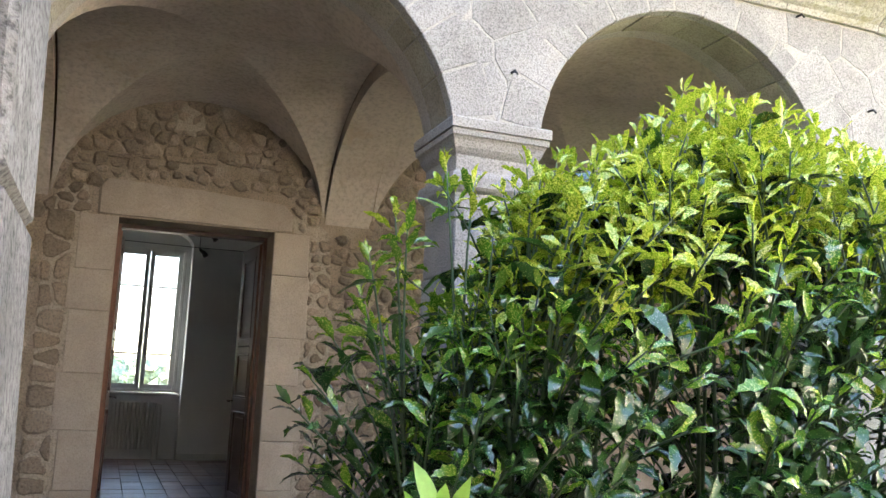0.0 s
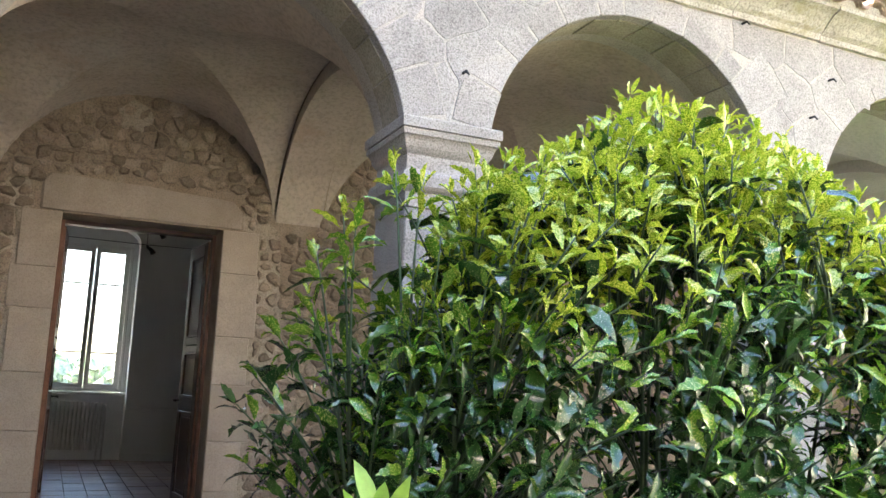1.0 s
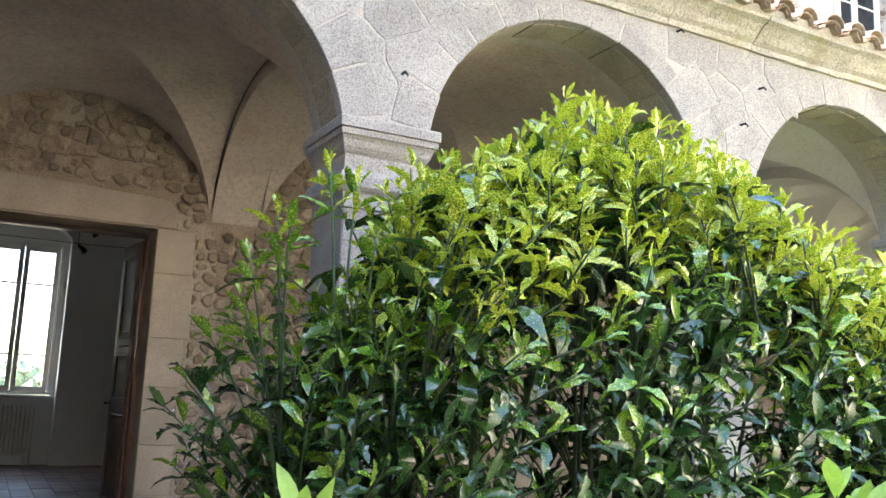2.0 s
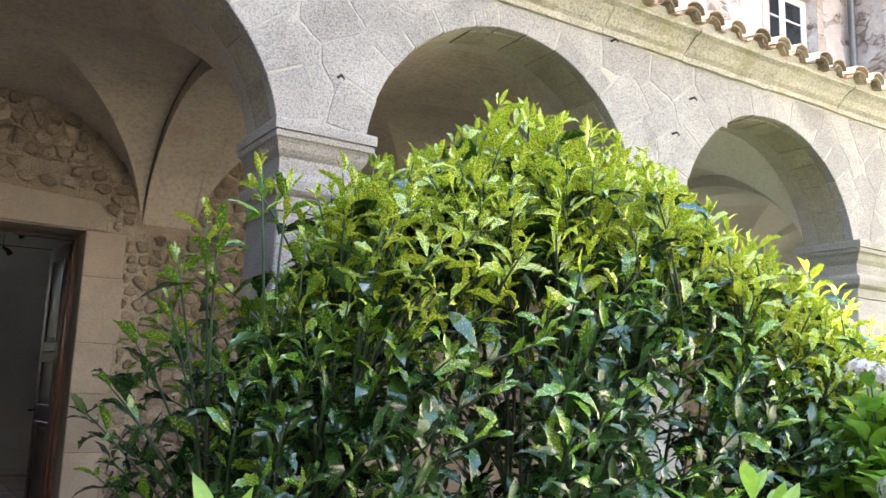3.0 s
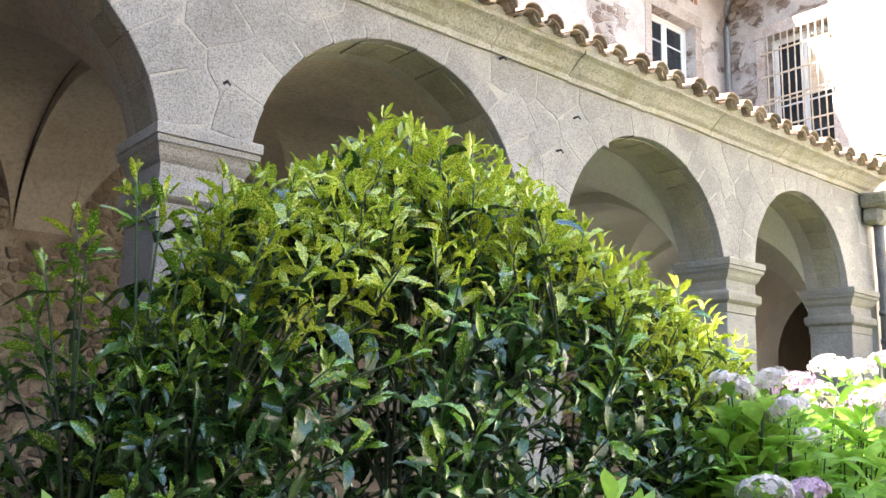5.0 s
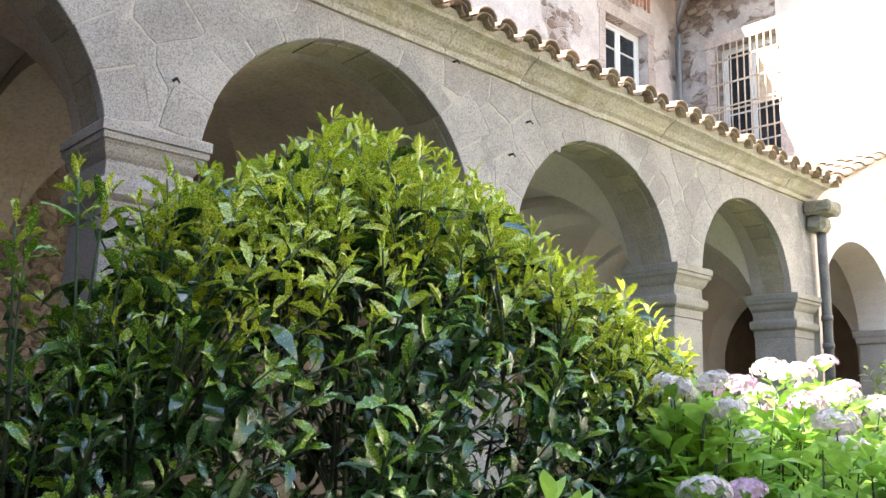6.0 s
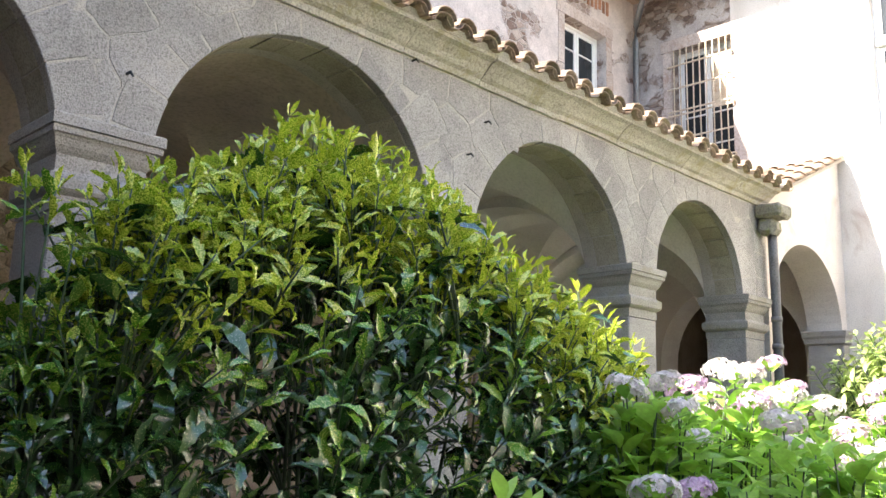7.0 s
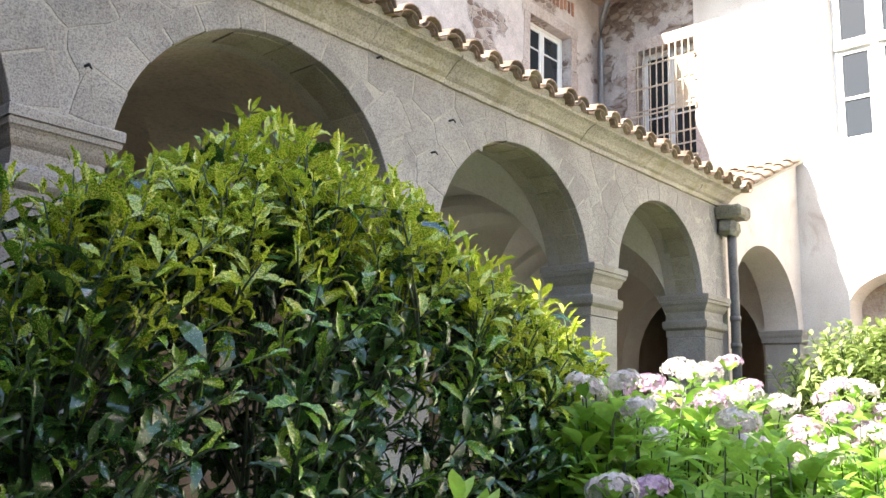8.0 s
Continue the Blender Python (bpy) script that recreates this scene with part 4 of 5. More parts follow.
# ---- inside the room ----
def casement(name, label, x0, x1, z0, z1, y, leaves, bars, depth=0.05, facing_west=False, material=WHITE_PAINT, glass=GLASS, rail=0.05, muntins=0):
    """A window with an outer frame, leaves side by side and cross bars at the given heights; on a west wall x0, x1 run along y."""
    win = tagged(thing(name, label, "window"), kind="structure")

    def put(pname, a0, a1, b0, b1, d0, d1, mat, under, bevel=0.004):
        bm = boxed(y + d0, y + d1, a0, a1, b0, b1, bevel) if facing_west else boxed(a0, a1, y + d0, y + d1, b0, b1, bevel)
        return part(pname, bm, mat, under)

    f = 0.045
    put("frame_side", x0, x0 + f, z0, z1, 0.0, depth + 0.03, material, win)
    put("frame_side", x1 - f, x1, z0, z1, 0.0, depth + 0.03, material, win)
    put("frame_head", x0 + f, x1 - f, z1 - f, z1, 0.0, depth + 0.03, material, win)
    put("frame_sill", x0 + f, x1 - f, z0, z0 + f, -0.02, depth + 0.03, material, win)
    w = (x1 - x0 - 2 * f) / leaves
    for k in range(leaves):
        a0, a1 = x0 + f + k * w + 0.003, x0 + f + (k + 1) * w - 0.003
        sash = put("sash", a0, a0 + rail, z0 + f, z1 - f, 0.005, depth, material, win)
        put("stile", a1 - rail, a1, z0 + f, z1 - f, 0.005, depth, material, sash)
        levels = [z0 + f] + list(bars) + [z1 - f]
        for i, b in enumerate(levels):
            t = rail if i in (0, len(levels) - 1) else 0.024
            lo = b if i == 0 else b - t if i == len(levels) - 1 else b - t / 2
            put("cross_bar", a0 + rail, a1 - rail, lo, lo + t, 0.008, depth - 0.004, material, sash)
        pane = put("pane", a0 + rail, a1 - rail, z0 + f + rail, z1 - f - rail, depth * 0.5, depth * 0.5 + 0.004, glass, sash, 0.0)
        pane.visible_shadow = False
    return win


casement("window_1", "tall white casement window in a deep reveal", -0.02, 1.00, 0.93, 3.02, ROOM_Y + 0.30, 2, (1.47, 2.45), glass=CLEAR, rail=0.065)
sill = tagged(part("window_sill", boxed(-0.12, 1.06, ROOM_Y + 0.18, ROOM_Y + 0.36, 0.885, 0.925, 0.008), WHITE_PAINT), "white painted window sill", "sill", kind="structure")

rad = thing("radiator", "old cream cast-iron column radiator below the window", "radiator")
for k in range(13):
    x = 0.115 + k * 0.053
    bm = bmesh.new()
    for y in (ROOM_Y + 0.06, ROOM_Y + 0.15):
        tube(bm, [(x, y, 0.14), (x, y, 0.18), (x, y, 0.74), (x, y, 0.78)], [0.012, 0.019, 0.019, 0.012], 8)
    box(bm, x - 0.017, x + 0.017, ROOM_Y + 0.06, ROOM_Y + 0.15, 0.73, 0.785, 0.01)
    box(bm, x - 0.017, x + 0.017, ROOM_Y + 0.06, ROOM_Y + 0.15, 0.135, 0.19, 0.01)
    part("column", bm, RADIATOR, rad, smooth=False)
part("pipe", tube(bmesh.new(), [(0.765, ROOM_Y + 0.1, 0.76), (0.81, ROOM_Y + 0.1, 0.76), (0.815, ROOM_Y + 0.1, 0.70), (0.815, ROOM_Y + 0.1, -0.012)], 0.011, 8), RADIATOR, rad, smooth=True)
for x in (0.115, 0.751):
    part("foot", boxed(x - 0.015, x + 0.015, ROOM_Y + 0.07, ROOM_Y + 0.14, -0.012, 0.14, 0.004), RADIATOR, rad)

for (x, z, drop, lz) in ((1.03, 2.90, 0.09, 0.6), (0.93, 2.70, 0.09, 0.8)):
    lamp = thing("cable_spotlight", "small dark spotlight hanging on a taut cable, unlit", "lamp", "cable spotlights")
    y = 6.5
    part("cable", tube(bmesh.new(), [(-2.5, y, z + 0.03), (x, y, z), (4.0, y, z + 0.03)], 0.004, 5), IRON, lamp)
    part("rod", tube(bmesh.new(), [(x, y, ROOM_Z), (x, y, z)], 0.004, 5), IRON, lamp)
    head = tube(bmesh.new(), [(x, y, z), (x + 0.01, y - 0.01, z - 0.03), (x + 0.05, y - 0.03, z - 0.06), (x + 0.075, y - 0.045, z - 0.10)], [0.008, 0.018, 0.026, 0.034], 10)
    part("head", head, IRON, lamp, smooth=True)
dado = tagged(part("trim_dado", boxed(1.07, 3.99, ROOM_Y - 0.012, ROOM_Y - 0.001, 0.70, 0.74, 0.004), ROOM_WALL), "low plaster dado line on the room wall", "trim", kind="structure")
tagged(part("baseboard", boxed(1.07, 3.99, ROOM_Y - 0.016, ROOM_Y - 0.001, -0.012, 0.10, 0.003), ROOM_WALL), "white painted baseboard of the room", "baseboard", kind="structure")

# far woods outside the room's window; their haze is only in the pale colour
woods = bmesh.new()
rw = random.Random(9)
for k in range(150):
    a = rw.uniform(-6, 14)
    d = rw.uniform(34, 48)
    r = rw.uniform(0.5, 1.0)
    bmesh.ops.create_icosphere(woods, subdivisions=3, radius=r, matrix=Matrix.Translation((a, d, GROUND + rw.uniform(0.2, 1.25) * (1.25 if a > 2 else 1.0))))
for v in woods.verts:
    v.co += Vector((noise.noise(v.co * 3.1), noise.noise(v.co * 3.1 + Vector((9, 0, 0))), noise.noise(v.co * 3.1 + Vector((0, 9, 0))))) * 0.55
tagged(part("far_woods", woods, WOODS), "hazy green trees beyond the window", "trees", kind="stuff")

# ---- upper windows ----
casement("window_2", "white casement window with four panes in a stone surround", WINDOW_N[0], WINDOW_N[1], WINDOW_N[2], WINDOW_N[3], UP + 0.17, 2, (6.35, 6.82), rail=0.06)
casement("window_3", "tall white window behind a painted iron grille", WINDOW_E[0], WINDOW_E[1], WINDOW_E[2], WINDOW_E[3], EAST + 0.20, 2, (5.45, 5.95, 6.5), facing_west=True)

# cream sheet just outside one leaf's upper panes
for a0, a1 in ((WINDOW_E[0] + 0.10, WINDOW_E[0] + 0.44),):
    tagged(part("window_board", boxed(EAST + 0.206, EAST + 0.219, a0, a1, 6.05, 6.95, 0.003), BAR_PAINT), "cream board over the upper panes of the barred window", "board", kind="structure")


def cross_window(name, label, y0, y1, z0, z1, x, transom, low_bar):
    """A window on a west-facing wall: a broad cross of mullion and transom, a leaf with its own frame in each quarter."""
    win = tagged(thing(name, label, "window"), kind="structure")
    mid = (y0 + y1) / 2
    part("frame_side", boxed(x, x + 0.10, y0, y0 + 0.05, z0, z1, 0.005), WHITE_PAINT, win)
    part("frame_side", boxed(x, x + 0.10, y1 - 0.05, y1, z0, z1, 0.005), WHITE_PAINT, win)
    part("mullion", boxed(x - 0.015, x + 0.10, mid - 0.05, mid + 0.05, z0, z1, 0.008), WHITE_PAINT, win)
    part("transom", boxed(x - 0.035, x + 0.10, y0, y1, transom - 0.05, transom + 0.05, 0.012), WHITE_PAINT, win)
    part("frame_sill", boxed(x - 0.03, x + 0.10, y0, y1, z0, z0 + 0.05, 0.008), WHITE_PAINT, win)
    part("frame_head", boxed(x, x + 0.10, y0, y1, z1 - 0.05, z1, 0.005), WHITE_PAINT, win)
    for a0, a1 in ((y0 + 0.05, mid - 0.05), (mid + 0.05, y1 - 0.05)):
        for b0, b1, bars in ((z0 + 0.05, transom - 0.05, (low_bar,)), (transom + 0.05, z1 - 0.05, ())):
            sash = part("sash", boxed(x + 0.02, x + 0.07, a0, a0 + 0.055, b0, b1, 0.005), WHITE_PAINT, win)
            part("stile", boxed(x + 0.02, x + 0.07, a1 - 0.055, a1, b0, b1, 0.005), WHITE_PAINT, sash)
            for c0, c1 in ((b0, b0 + 0.06), (b1 - 0.06, b1)) + tuple((c - 0.022, c + 0.022) for c in bars):
                part("cross_bar", boxed(x + 0.022, x + 0.068, a0 + 0.055, a1 - 0.055, c0, c1, 0.004), WHITE_PAINT, sash)
            part("pane", boxed(x + 0.045, x + 0.05, a0 + 0.055, a1 - 0.055, b0 + 0.06, b1 - 0.06), GLASS, sash)
    return win


cross_window("window_4", "large white cross-framed window in the sunlit wall", *WINDOW_B[:2], *WINDOW_B[2:], EAST + 0.12, 6.33, 5.58)


def surround(parent_name, label, x0, x1, z0, z1, w, proud, plane, facing_west):
    s = thing(parent_name, label, "window surround", "", "structure")
    for a0, a1, b0, b1 in ((x0 - w, x0, z0, (z0 + z1) / 2 - 0.15), (x0 - w * 0.8, x0, (z0 + z1) / 2 - 0.15, z1), (x1, x1 + w, z0, (z0 + z1) / 2 + 0.1), (x1, x1 + w * 0.8, (z0 + z1) / 2 + 0.1, z1), (x0 - w, x1 + w, z1, z1 + w), (x0 - w * 1.1, x1 + w * 1.1, z0 - 0.12, z0)):
        bm = boxed(plane - proud, plane + 0.2, a0 + 0.002, a1 - 0.002, b0 + 0.002, b1 - 0.002, 0.006) if facing_west else boxed(a0 + 0.002, a1 - 0.002, plane - proud, plane + 0.2, b0 + 0.002, b1 - 0.002, 0.006)
        part("block", bm, OLD_RENDER if w > 0.18 else RENDER, s)


surround("surround_north", "pale dressed stone round the window", *WINDOW_N[:2], *WINDOW_N[2:], 0.20, 0.012, UP, False)
surround("surround_grille", "pale dressed stone round the barred window", *WINDOW_E[:2], *WINDOW_E[2:], 0.20, 0.012, EAST, True)
surround("surround_large", "pale dressed stone round the large window", *WINDOW_B[:2], *WINDOW_B[2:], 0.16, 0.012, EAST, True)
grille = thing("window_grille", "cream painted iron grille in front of the window", "grille")
y0, y1, z0, z1 = WINDOW_E
for k in range(9):
    y = y0 + 0.06 + k * (y1 - y0 - 0.12) / 8
    part("bar", tube(bmesh.new(), [(EAST - 0.05, y, z0 - 0.05), (EAST - 0.05, y + 0.004, (z0 + z1) / 2), (EAST - 0.05, y, z1 - 0.02)], 0.011, 6), BAR_PAINT, grille, smooth=True)
for k, z in enumerate((5.15, 5.55, 5.93, 6.0, 6.38, 6.76)):
    part("cross_bar", boxed(EAST - 0.07, EAST - 0.055, y0 - 0.04, y1 + 0.06, z - 0.013, z + 0.013, 0.003), BAR_PAINT, grille)
for y in (y0 - 0.03, y1 + 0.04):
    for z in (5.15, 5.95, 6.76):
        part("stay", boxed(EAST - 0.07, EAST + 0.02, y - 0.012, y + 0.012, z - 0.012, z + 0.012, 0.002), BAR_PAINT, grille)

# brick relieving courses above the north window
bricks = thing("brick_course", "flat old red bricks showing through the fallen render", "brickwork", "", "structure")
rb = random.Random(21)
for k in range(13):
    x = 9.72 + k * 0.105
    part("brick", boxed(x, x + 0.065, UP - 0.012 + rb.uniform(-0.004, 0.004), UP + 0.05, 7.62 + rb.uniform(-0.02, 0.02), 7.82 + rb.uniform(-0.02, 0.02), 0.006), BRICK, bricks)

# gutters and pipes
gutter = thing("gutter", "grey zinc eaves gutter with its corner downpipe", "gutter")
for k, pts in enumerate(([(-8.0, 2.34, 8.10), (10.93, 2.34, 8.06)], [(10.94, 2.34, 8.06), (10.94, -14.0, 8.10)])):
    part("trough", tube(bmesh.new(), pts, 0.065, 10), ZINC, gutter, smooth=True)
part("downpipe", tube(bmesh.new(), [(10.98, 2.38, 8.04), (11.02, 2.42, 7.92), (11.60, 2.97, 7.62), (11.66, 3.03, 7.35), (11.66, 3.03, 4.7)], 0.048, 10), ZINC, gutter, smooth=True)

spout = thing("stone_hopper", "mossy carved stone gutter spout over the downpipe", "spout")
sp = bmesh.new()
box(sp, 9.14, 9.46, -0.30, 0.0, 3.46, 3.62, 0.03)
box(sp, 9.17, 9.42, -0.22, 0.0, 3.28, 3.46, 0.05)
bmesh.ops.subdivide_edges(sp, edges=sp.edges, cuts=3, use_grid_fill=True)
for v in sp.verts:
    v.co += Vector((noise.noise(v.co * 9), noise.noise(v.co * 9 + Vector((5, 0, 0))), noise.noise(v.co * 9 + Vector((0, 5, 0))))) * 0.022
part("spout", sp, MOSS, spout, smooth=False)
pipe = thing("downpipe", "dark grey cast-iron downpipe beside the corner pier", "pipe")
part("pipe", tube(bmesh.new(), [(9.33, -0.12, 3.32), (9.36, -0.11, 3.0), (9.40, -0.10, 2.7), (9.40, -0.10, GROUND)], 0.052, 12), LEAD, pipe, smooth=True)
for z in (0.7, 2.05, 2.35):
    part("collar", tube(bmesh.new(), [(9.40, -0.10, z - 0.03), (9.40, -0.10, z + 0.03)], 0.062, 12), LEAD, pipe, smooth=True)
for (x, z) in ((4.45, 3.065), (3.875, 3.60), (1.892, 2.877), (4.635, 3.36)):
    hook = thing("iron_hook", "small rusty iron pin in the arcade wall", "hook", "wall pins")
    part("pin", tube(bmesh.new(), [(x, 0.01, z), (x, -0.045, z), (x + 0.01, -0.06, z - 0.025)], [0.009, 0.008, 0.005], 6), IRON, hook)


# ---- the tiled roofs ----
def tile_shape(length, r0, r1, turned):
    """A half-round clay tile along y, from its low end at 0; turned: hollow side up."""
    v, f, k = [], [], 6
    for y, r in ((0.0, r0), (length, r1)):
        for rr in (r, r - 0.014):
            for i in range(k + 1):
                a = math.pi * i / k
                z = rr * math.sin(a) * 0.8
                v.append((rr * math.cos(a), y, -z if turned else z))
    n = k + 1
    for i in range(k):
        f += [(i, i + 1, 2 * n + i + 1, 2 * n + i), (n + i + 1, n + i, 3 * n + i, 3 * n + i + 1), (i + 1, i, n + i, n + i + 1), (2 * n + i, 2 * n + i + 1, 3 * n + i + 1, 3 * n + i)]
    for i in (0, k):
        f.append((i, 2 * n + i, 3 * n + i, n + i))
    return v, f


COVER, PAN = tile_shape(0.42, 0.098, 0.080, False), tile_shape(0.42, 0.088, 0.104, True)
SLOPE = 0.235
PITCH = math.atan(SLOPE)


def tile_mesh(shape, name):
    me = bpy.data.meshes.new(name)
    me.from_pydata(shape[0], [], shape[1])
    me.materials.append(TILE)
    me.polygons.foreach_set("use_smooth", [True] * len(me.polygons))
    return me


COVER_ME, PAN_ME = tile_mesh(COVER, "cover_tile"), tile_mesh(PAN, "pan_tile")
rt = random.Random(31)
roof_n = thing("roof_gallery", "lean-to roof of weathered clay barrel tiles", "roof", "", "structure")
part("boarding", slab([(-0.22, 3.845), (UP, 3.845 + (UP + 0.22) * SLOPE), (UP, 3.80 + (UP + 0.22) * SLOPE), (-0.20, 3.80)][::-1], lambda a, b, d: (d, a, b), -8.0, 9.42), MORTAR, roof_n)
rest = []
STEP = 0.238
cols = int((9.40 + 3.4) / STEP)
for c in range(cols):
    x = 9.36 - c * STEP
    for row in range(9):
        s = row * 0.36
        jig = rt.uniform(-0.025, 0.025)
        for shape, me, dx, lift in ((PAN, PAN_ME, STEP / 2, 0.045), (COVER, COVER_ME, 0.0, 0.012)):
            y = -0.30 + (0.035 if me is PAN_ME else 0.0) + s * math.cos(PITCH) + jig
            m = Matrix.Translation((x + dx, y, 3.83 + (y + 0.25) * SLOPE + lift + 0.012 * row / 9)) @ Matrix.Rotation(PITCH - 0.05, 4, "X") @ Matrix.Rotation(rt.uniform(-0.06, 0.06), 4, "Z") @ Matrix.Rotation(rt.uniform(-0.05, 0.05), 4, "Y")
            if row == 0 and me is COVER_ME and x > -0.2:
                under = new("tile", me)
                under.parent = roof_n
                under.matrix_world = Matrix.Translation((rt.uniform(-0.012, 0.012), 0.028, -0.030)) @ m
            if row < 3 and -0.2 < x:
                ob = new("tile", me)
                ob.parent = roof_n
                ob.matrix_world = m
            elif row < 3 or x > 3.0:
                rest.append(posed(shape, m))
tagged(mesh_part("tile_field", *joined(rest), TILE_FAR, roof_n, "rows of worn clay tiles", True), kind="stuff")

roof_e = thing("roof_corner", "corner roof of weathered clay barrel tiles against the wall", "roof", "", "structure")
ES = 1.0 / 2.37
part("boarding", slab([(9.36, 3.76), (EAST, 3.76 + 2.44 * ES), (EAST, 3.72 + 2.44 * ES), (9.36, 3.72)], lambda a, b, d: (a, d, b), -0.10, 2.9), MORTAR, roof_e)
rest = []
for c in range(12):
    y = -0.06 + c * STEP
    for row in range(7):
        s = row * 0.36
        for shape, me, dy, lift in ((PAN, PAN_ME, STEP / 2, 0.078), (COVER, COVER_ME, 0.0, 0.055)):
            x = 9.30 + s * 0.92 + rt.uniform(-0.015, 0.015)
            if x > EAST - 0.3:
                continue
            m = Matrix.Translation((x, y + dy, 3.74 + (x - 9.36) * ES + lift)) @ Matrix.Rotation(-math.pi / 2, 4, "Z") @ Matrix.Rotation(math.atan(ES) - 0.05, 4, "X") @ Matrix.Rotation(rt.uniform(-0.05, 0.05), 4, "Z")
            if c < 3:
                ob = new("tile", me)
                ob.parent = roof_e
                ob.matrix_world = m
            else:
                rest.append(posed(shape, m))
tagged(mesh_part("tile_field", *joined(rest), TILE_FAR, roof_e, "rows of worn clay tiles", True), kind="stuff")

# ---- floor tiles of the room ----
rf = random.Random(12)
for i in range(13):
    for j in range(17):
        x, y = -0.55 + i * 0.21, 3.42 + j * 0.325
        part("tile", boxed(x + 0.003, x + 0.207, y + 0.003, y + 0.322, -0.03, rf.uniform(-0.003, 0.003), 0.004), FLOOR_TILE, floor_room)

# ---- stones of the arcade ----
ra = random.Random(3)
RING = 0.33


def wedge(cx, cz, r0, r1, a0, a1, y0, y1):
    """A voussoir between two radii and two angles; its front edges are eased."""
    v, f, k = [], [], 3
    e = 0.005
    for y, ease in ((y1, 0.0), (y0 + e, 0.0), (y0, e)):
        for r in (r0 + ease, r1 - ease):
            for i in range(k + 1):
                b = a0 + (a1 - a0) * i / k
                if ease and i in (0, k):
                    b += (e / r) * (1 if i == 0 else -1) * (1 if a1 > a0 else -1)
                v.append((cx + r * math.cos(b), y, cz + r * math.sin(b)))
    n = k + 1
    for lev in (0, 1):
        o, q = lev * 2 * n, (lev + 1) * 2 * n
        for i in range(k):
            f += [(o + i, o + i + 1, q + i + 1, q + i), (o + n + i + 1, o + n + i, q + n + i, q + n + i + 1)]
        f += [(o, q, q + n, o + n), (o + k, o + n + k, q + n + k, q + k)]
    t = 4 * n
    f += [(t + i, t + i + 1, t + n + i + 1, t + n + i) for i in range(k)]
    return v, f


rings = []
for x0, x1 in OPENINGS[1:]:
    cx, cz, r = arch_of(x0, x1)
    bounds = []
    rings.append((cx, cz, r, bounds))
    lo = math.asin((SPRING - cz) / r) + 0.004
    count = ra.choice((12, 13))
    cuts = [lo + (math.pi - 2 * lo) * (k + (ra.uniform(-0.18, 0.18) if 0 < k < count else 0)) / count for k in range(count + 1)]
    for a, b in zip(cuts, cuts[1:]):
        top = abs((a + b) / 2 - math.pi / 2) < 0.7
        ring = min(RING, 3.612 - cz - r) if top else ra.uniform(0.25, 0.40)
        if abs(math.cos((a + b) / 2)) > 0.80:      # over the capitals the rings meet
            ring = min(ring, 0.235)
        bounds.append((a, b, ring))
        g = 0.0048 / r
        v, f = wedge(cx, cz, r + ra.uniform(-0.008, 0.002), r + ring, a + g, b - g, -0.003 + ra.uniform(-0.0015, 0.001), 0.07)
        mesh_part("voussoir", v, f, GRANITE, arcade)
        v, f = wedge(cx, cz, r + ra.uniform(-0.010, -0.002), r + 0.04, a + g, b - g, 0.074, 0.31 + ra.uniform(-0.02, 0.02))
        mesh_part("soffit_block", v, f, SOFFIT, arcade)

seeds = []
x = PIERS[1] - HALF
while x < PIERS[-1] + 0.4:
    for z in (2.68, 2.95, 3.22, 3.48):
        seeds.append((x + ra.uniform(-0.13, 0.13) + (0.2 if z in (2.95, 3.48) else 0), z + ra.uniform(-0.07, 0.07)))
    x += 0.40


def outside(p, extra=0.008):
    """A point of the face, kept clear of the arch rings."""
    for cx, cz, r, bounds in rings:
        d = p - Vector((cx, cz))
        at = math.atan2(d.y, d.x)
        lim = r + next((w for a, b, w in bounds if a <= at <= b), 0.235) + extra
        if d.length < lim:
            p = Vector((cx, cz)) + d.normalized() * lim
    return Vector((min(p.x, PIERS[-1] + HALF + 0.11), min(max(p.y, SPRING + 0.004), 3.615)))


for s, poly in zip(seeds, cells(seeds, PIERS[1] - HALF, PIERS[-1] + HALF + 0.11, SPRING + 0.004, 3.615)):
    if len(poly) < 3:
        continue
    c = sum(poly, Vector((0, 0))) / len(poly)
    if (outside(Vector(s)) - Vector(s)).length > 0.21:
        continue
    v, f = stone(poly, front, 0.0, 0.002 + ra.uniform(0, 0.003), 0.006, ra, 0.06, 0, 0.007, 0.01, outside)
    mesh_part("block", v, f, GRANITE, arcade)

# ---- the door's dressed stones and the rubble round them ----
rr = random.Random(17)
surround_1 = thing("door_surround", "dressed buff stone jambs and lintel of the doorway", "door surround", "", "structure")
lintel = [Vector(p) for p in ((-0.165, 2.395), (1.35, 2.395), (1.355, 2.54), (1.27, 2.625), (0.6, 2.665), (-0.12, 2.675), (-0.17, 2.62))]
v, f = stone(lintel, front, BACK, 0.022, 0.004, rr, 0.2, 0, 0.004, 0.0)
mesh_part("lintel", v, f, ASHLAR, surround_1, "long single stone lintel")
for x0, side, zs in ((0.0, -1, (0.0, 0.33, 0.76, 1.18, 1.65, 1.96, 2.385)), (1.2, 1, (0.0, 0.32, 0.70, 1.14, 1.52, 2.03, 2.385))):
    for a, b in zip(zs, zs[1:]):
        w = rr.uniform(0.25, 0.31) + (0.02 if 0.6 < a < 1.7 else 0)
        e0, e1 = sorted((x0, x0 + side * w))
        part("block", boxed(e0 + (0.002 if side > 0 else 0), e1 - (0.002 if side < 0 else 0), BACK - 0.022 + rr.uniform(-0.003, 0.003), BACK + 0.29, a + 0.0015, b - 0.0015, 0.004), ASHLAR, surround_1)

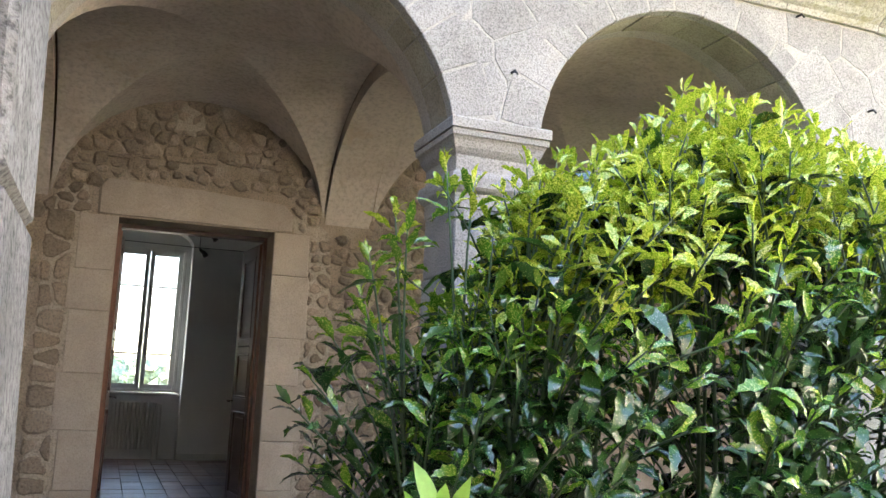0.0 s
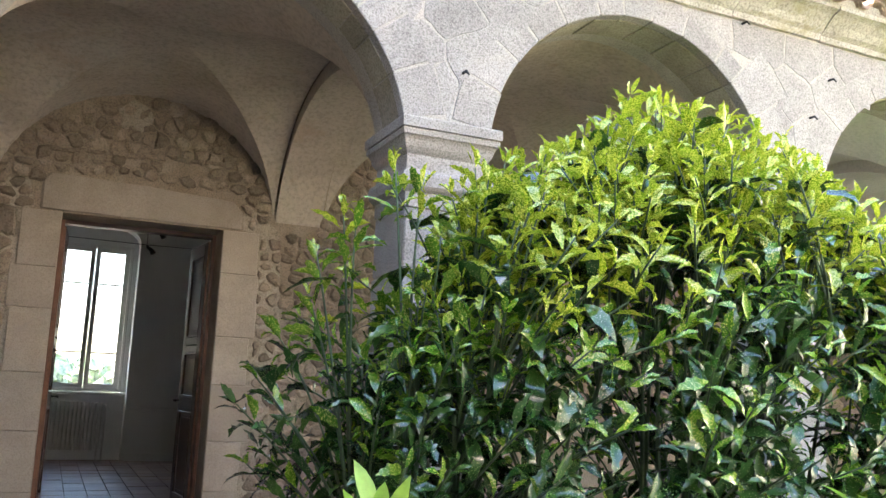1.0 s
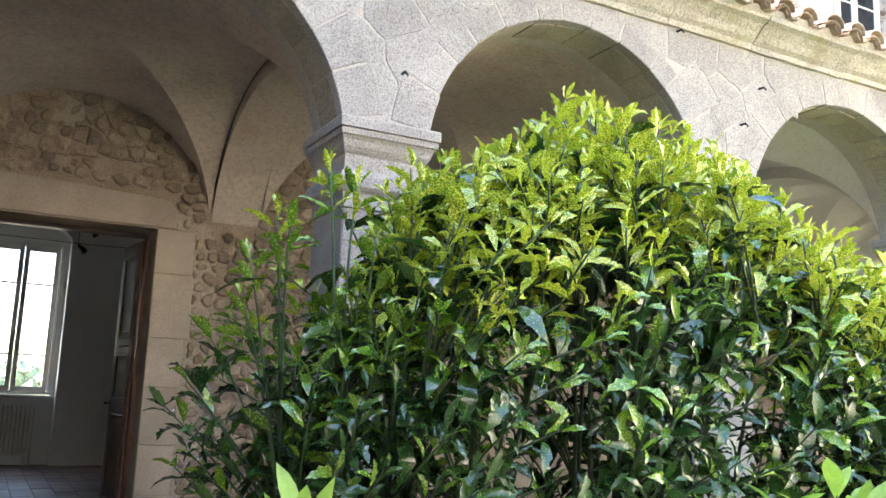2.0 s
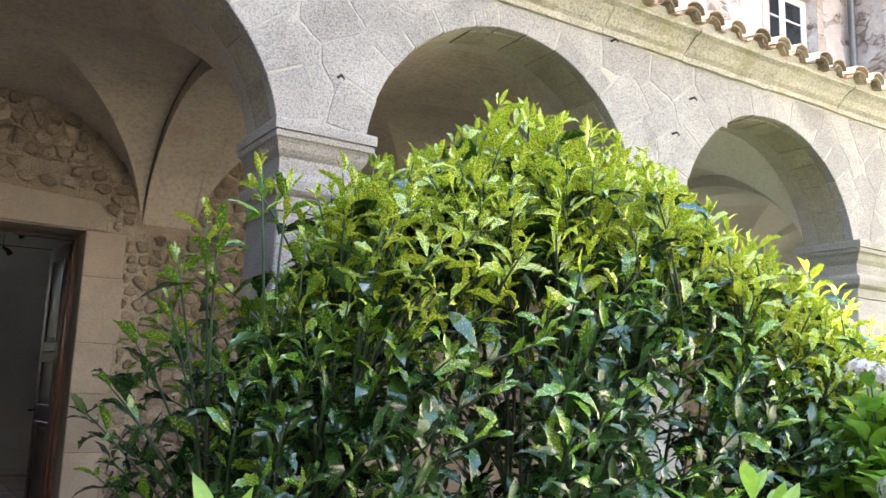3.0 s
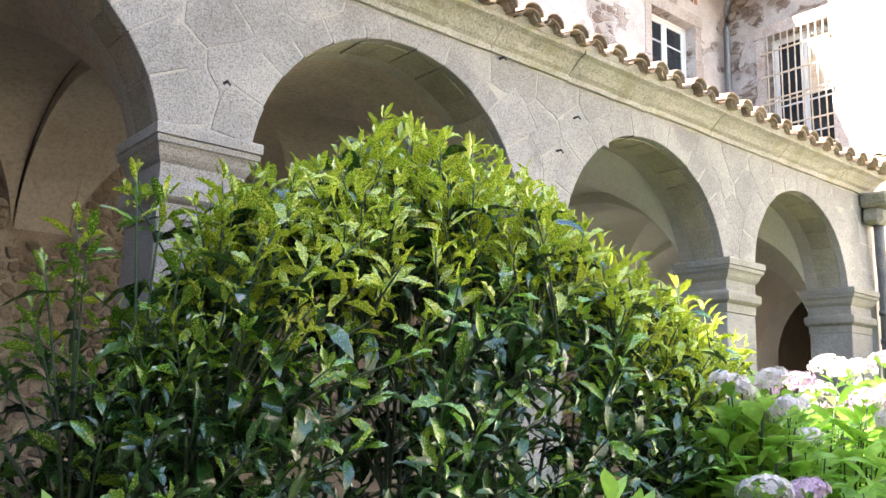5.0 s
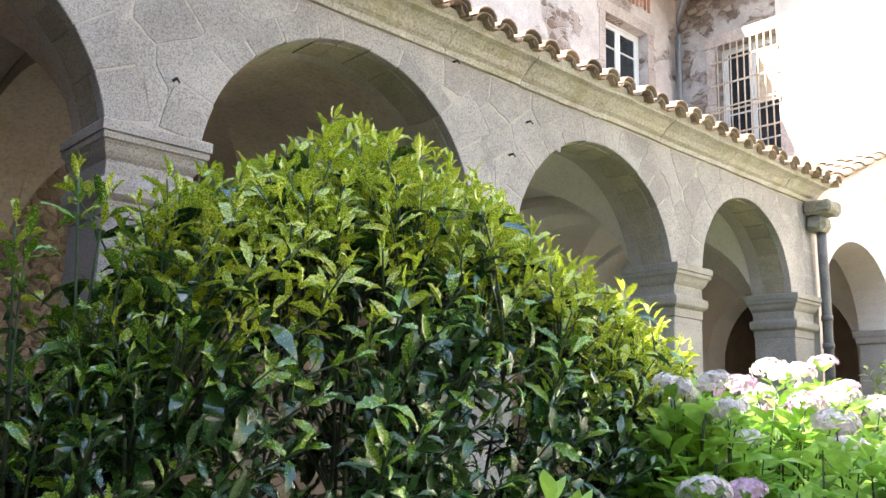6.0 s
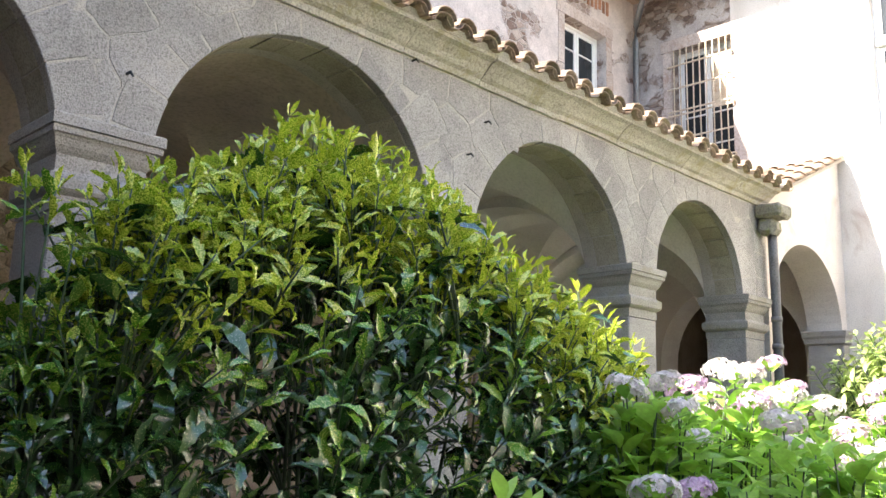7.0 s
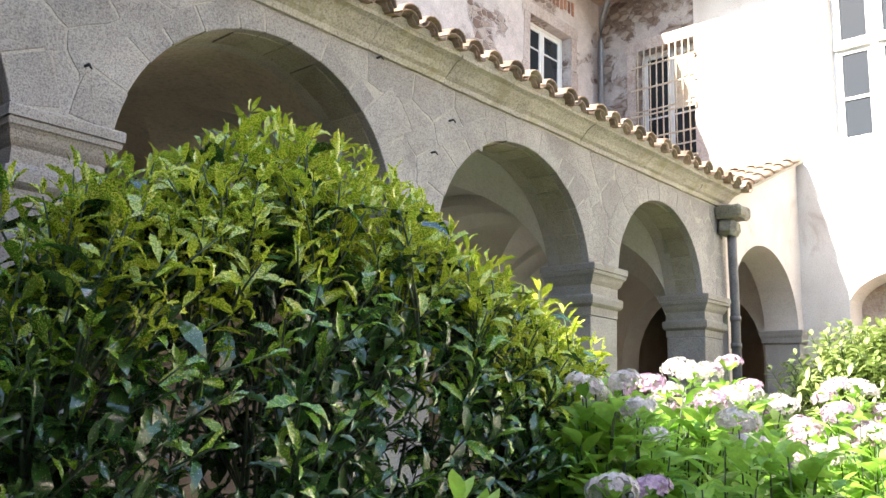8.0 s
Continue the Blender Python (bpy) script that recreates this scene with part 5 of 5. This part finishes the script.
strip = thing("mortar_strip", "pale lime mortar bedding beside the door jambs", "mortar", "", "structure")
for outline in ([(1.45, 0.0), (1.64, 0.0), (1.70, 0.5), (1.68, 1.0), (1.73, 1.5), (1.70, 2.0), (1.66, 2.42), (1.40, 2.60), (1.34, 2.5), (1.36, 2.40), (1.46, 2.38)], [(-0.22, 0.0), (-0.22, 2.38), (-0.20, 2.42), (-0.25, 2.62), (-0.40, 2.60), (-0.50, 2.45), (-0.50, 1.5), (-0.46, 0.8), (-0.52, 0.0)][::-1]):
    part("bed", slab(outline, front, BACK - 0.006, BACK + 0.02), STRIP_MORTAR, strip)


def lune(p):
    """Inside the wall arch of a bay, or below the vault's spring."""
    if p.y < VSPRING:
        return True
    for a, b in zip(PIERS, PIERS[1:]):
        if ((p.x - (a + b) / 2) / ((b - a) / 2 - 0.21)) ** 2 + ((p.y - VSPRING) / VRISE) ** 2 < 0.97:
            return True
    return False


def clear_of_door(p):
    return not (-0.33 < p.x < 1.52 and p.y < 2.42 or -0.20 < p.x < 1.36 and 2.36 < p.y < 2.72)


def rubble(x0, x1, z0, z1, row, w0, w1, keep, proud, joint, rnd):
    seeds, z = [], z0 + row / 2
    while z < z1:
        h = row * rnd.uniform(0.75, 1.3)
        x = x0 + rnd.uniform(0, w0)
        while x < x1:
            seeds.append((x, z + rnd.uniform(-0.3, 0.3) * h))
            x += rnd.uniform(w0, w1)
        z += h
    out = []
    for s, poly in zip(seeds, cells(seeds, x0, x1, z0, z1)):
        if len(poly) < 3:
            continue
        c = sum(poly, Vector((0, 0))) / len(poly)
        if keep(c):
            out.append(stone(poly, front, BACK, proud * rnd.uniform(0.6, 1.4), joint * rnd.uniform(0.6, 1.6), rnd, 0.05, 1, 0.008, 0.05))
    return out


small = rubble(1.50, 1.70, 0.02, 2.36, 0.10, 0.10, 0.16, lambda c: 1.51 < c.x < 1.69, 0.024, 0.014, rr)
small += rubble(-0.52, -0.30, 0.02, 2.40, 0.15, 0.12, 0.20, lambda c: True, 0.026, 0.014, rr)
big = rubble(-1.0, 3.3, 0.0, 3.40, 0.092, 0.075, 0.18, lambda c: lune(c) and clear_of_door(c) and not (1.46 < c.x < 1.72 and c.y < 2.45) and not (-0.54 < c.x < -0.2 and c.y < 2.42) and not (-0.2 < c.x < 1.25 and 2.84 < c.y < 2.90), 0.030, 0.004, rr)
near_stones = small + big
for v, f in near_stones[:300]:
    mesh_part("stone", v, f, RUBBLE, wall_back)
far_stones = near_stones[300:] + rubble(3.3, 9.2, 0.9, 3.40, 0.16, 0.14, 0.27, lune, 0.04, 0.008, rr)
tagged(mesh_part("stones", *joined(far_stones), RUBBLE_FAR, wall_back, "rounded brown field stones"), kind="stuff")
for k in range(6):
    x = -0.17 + k * 0.235
    part("brick", boxed(x, x + rr.uniform(0.17, 0.22), BACK - 0.028, BACK + 0.02, 2.855 + rr.uniform(-0.006, 0.006) + 0.01 * k, 2.888 + 0.01 * k, 0.005), RUBBLE, wall_back)
v, f = stone([Vector(p) for p in ((0.33, 3.12), (0.55, 3.10), (0.60, 3.22), (0.52, 3.33), (0.40, 3.35), (0.32, 3.24))], front, BACK, 0.03, 0.0, rr, 0.04, 1, 0.022, 0.2)
mesh_part("patch", v, f, STRIP_MORTAR, wall_back, "rough pale mortar patch")
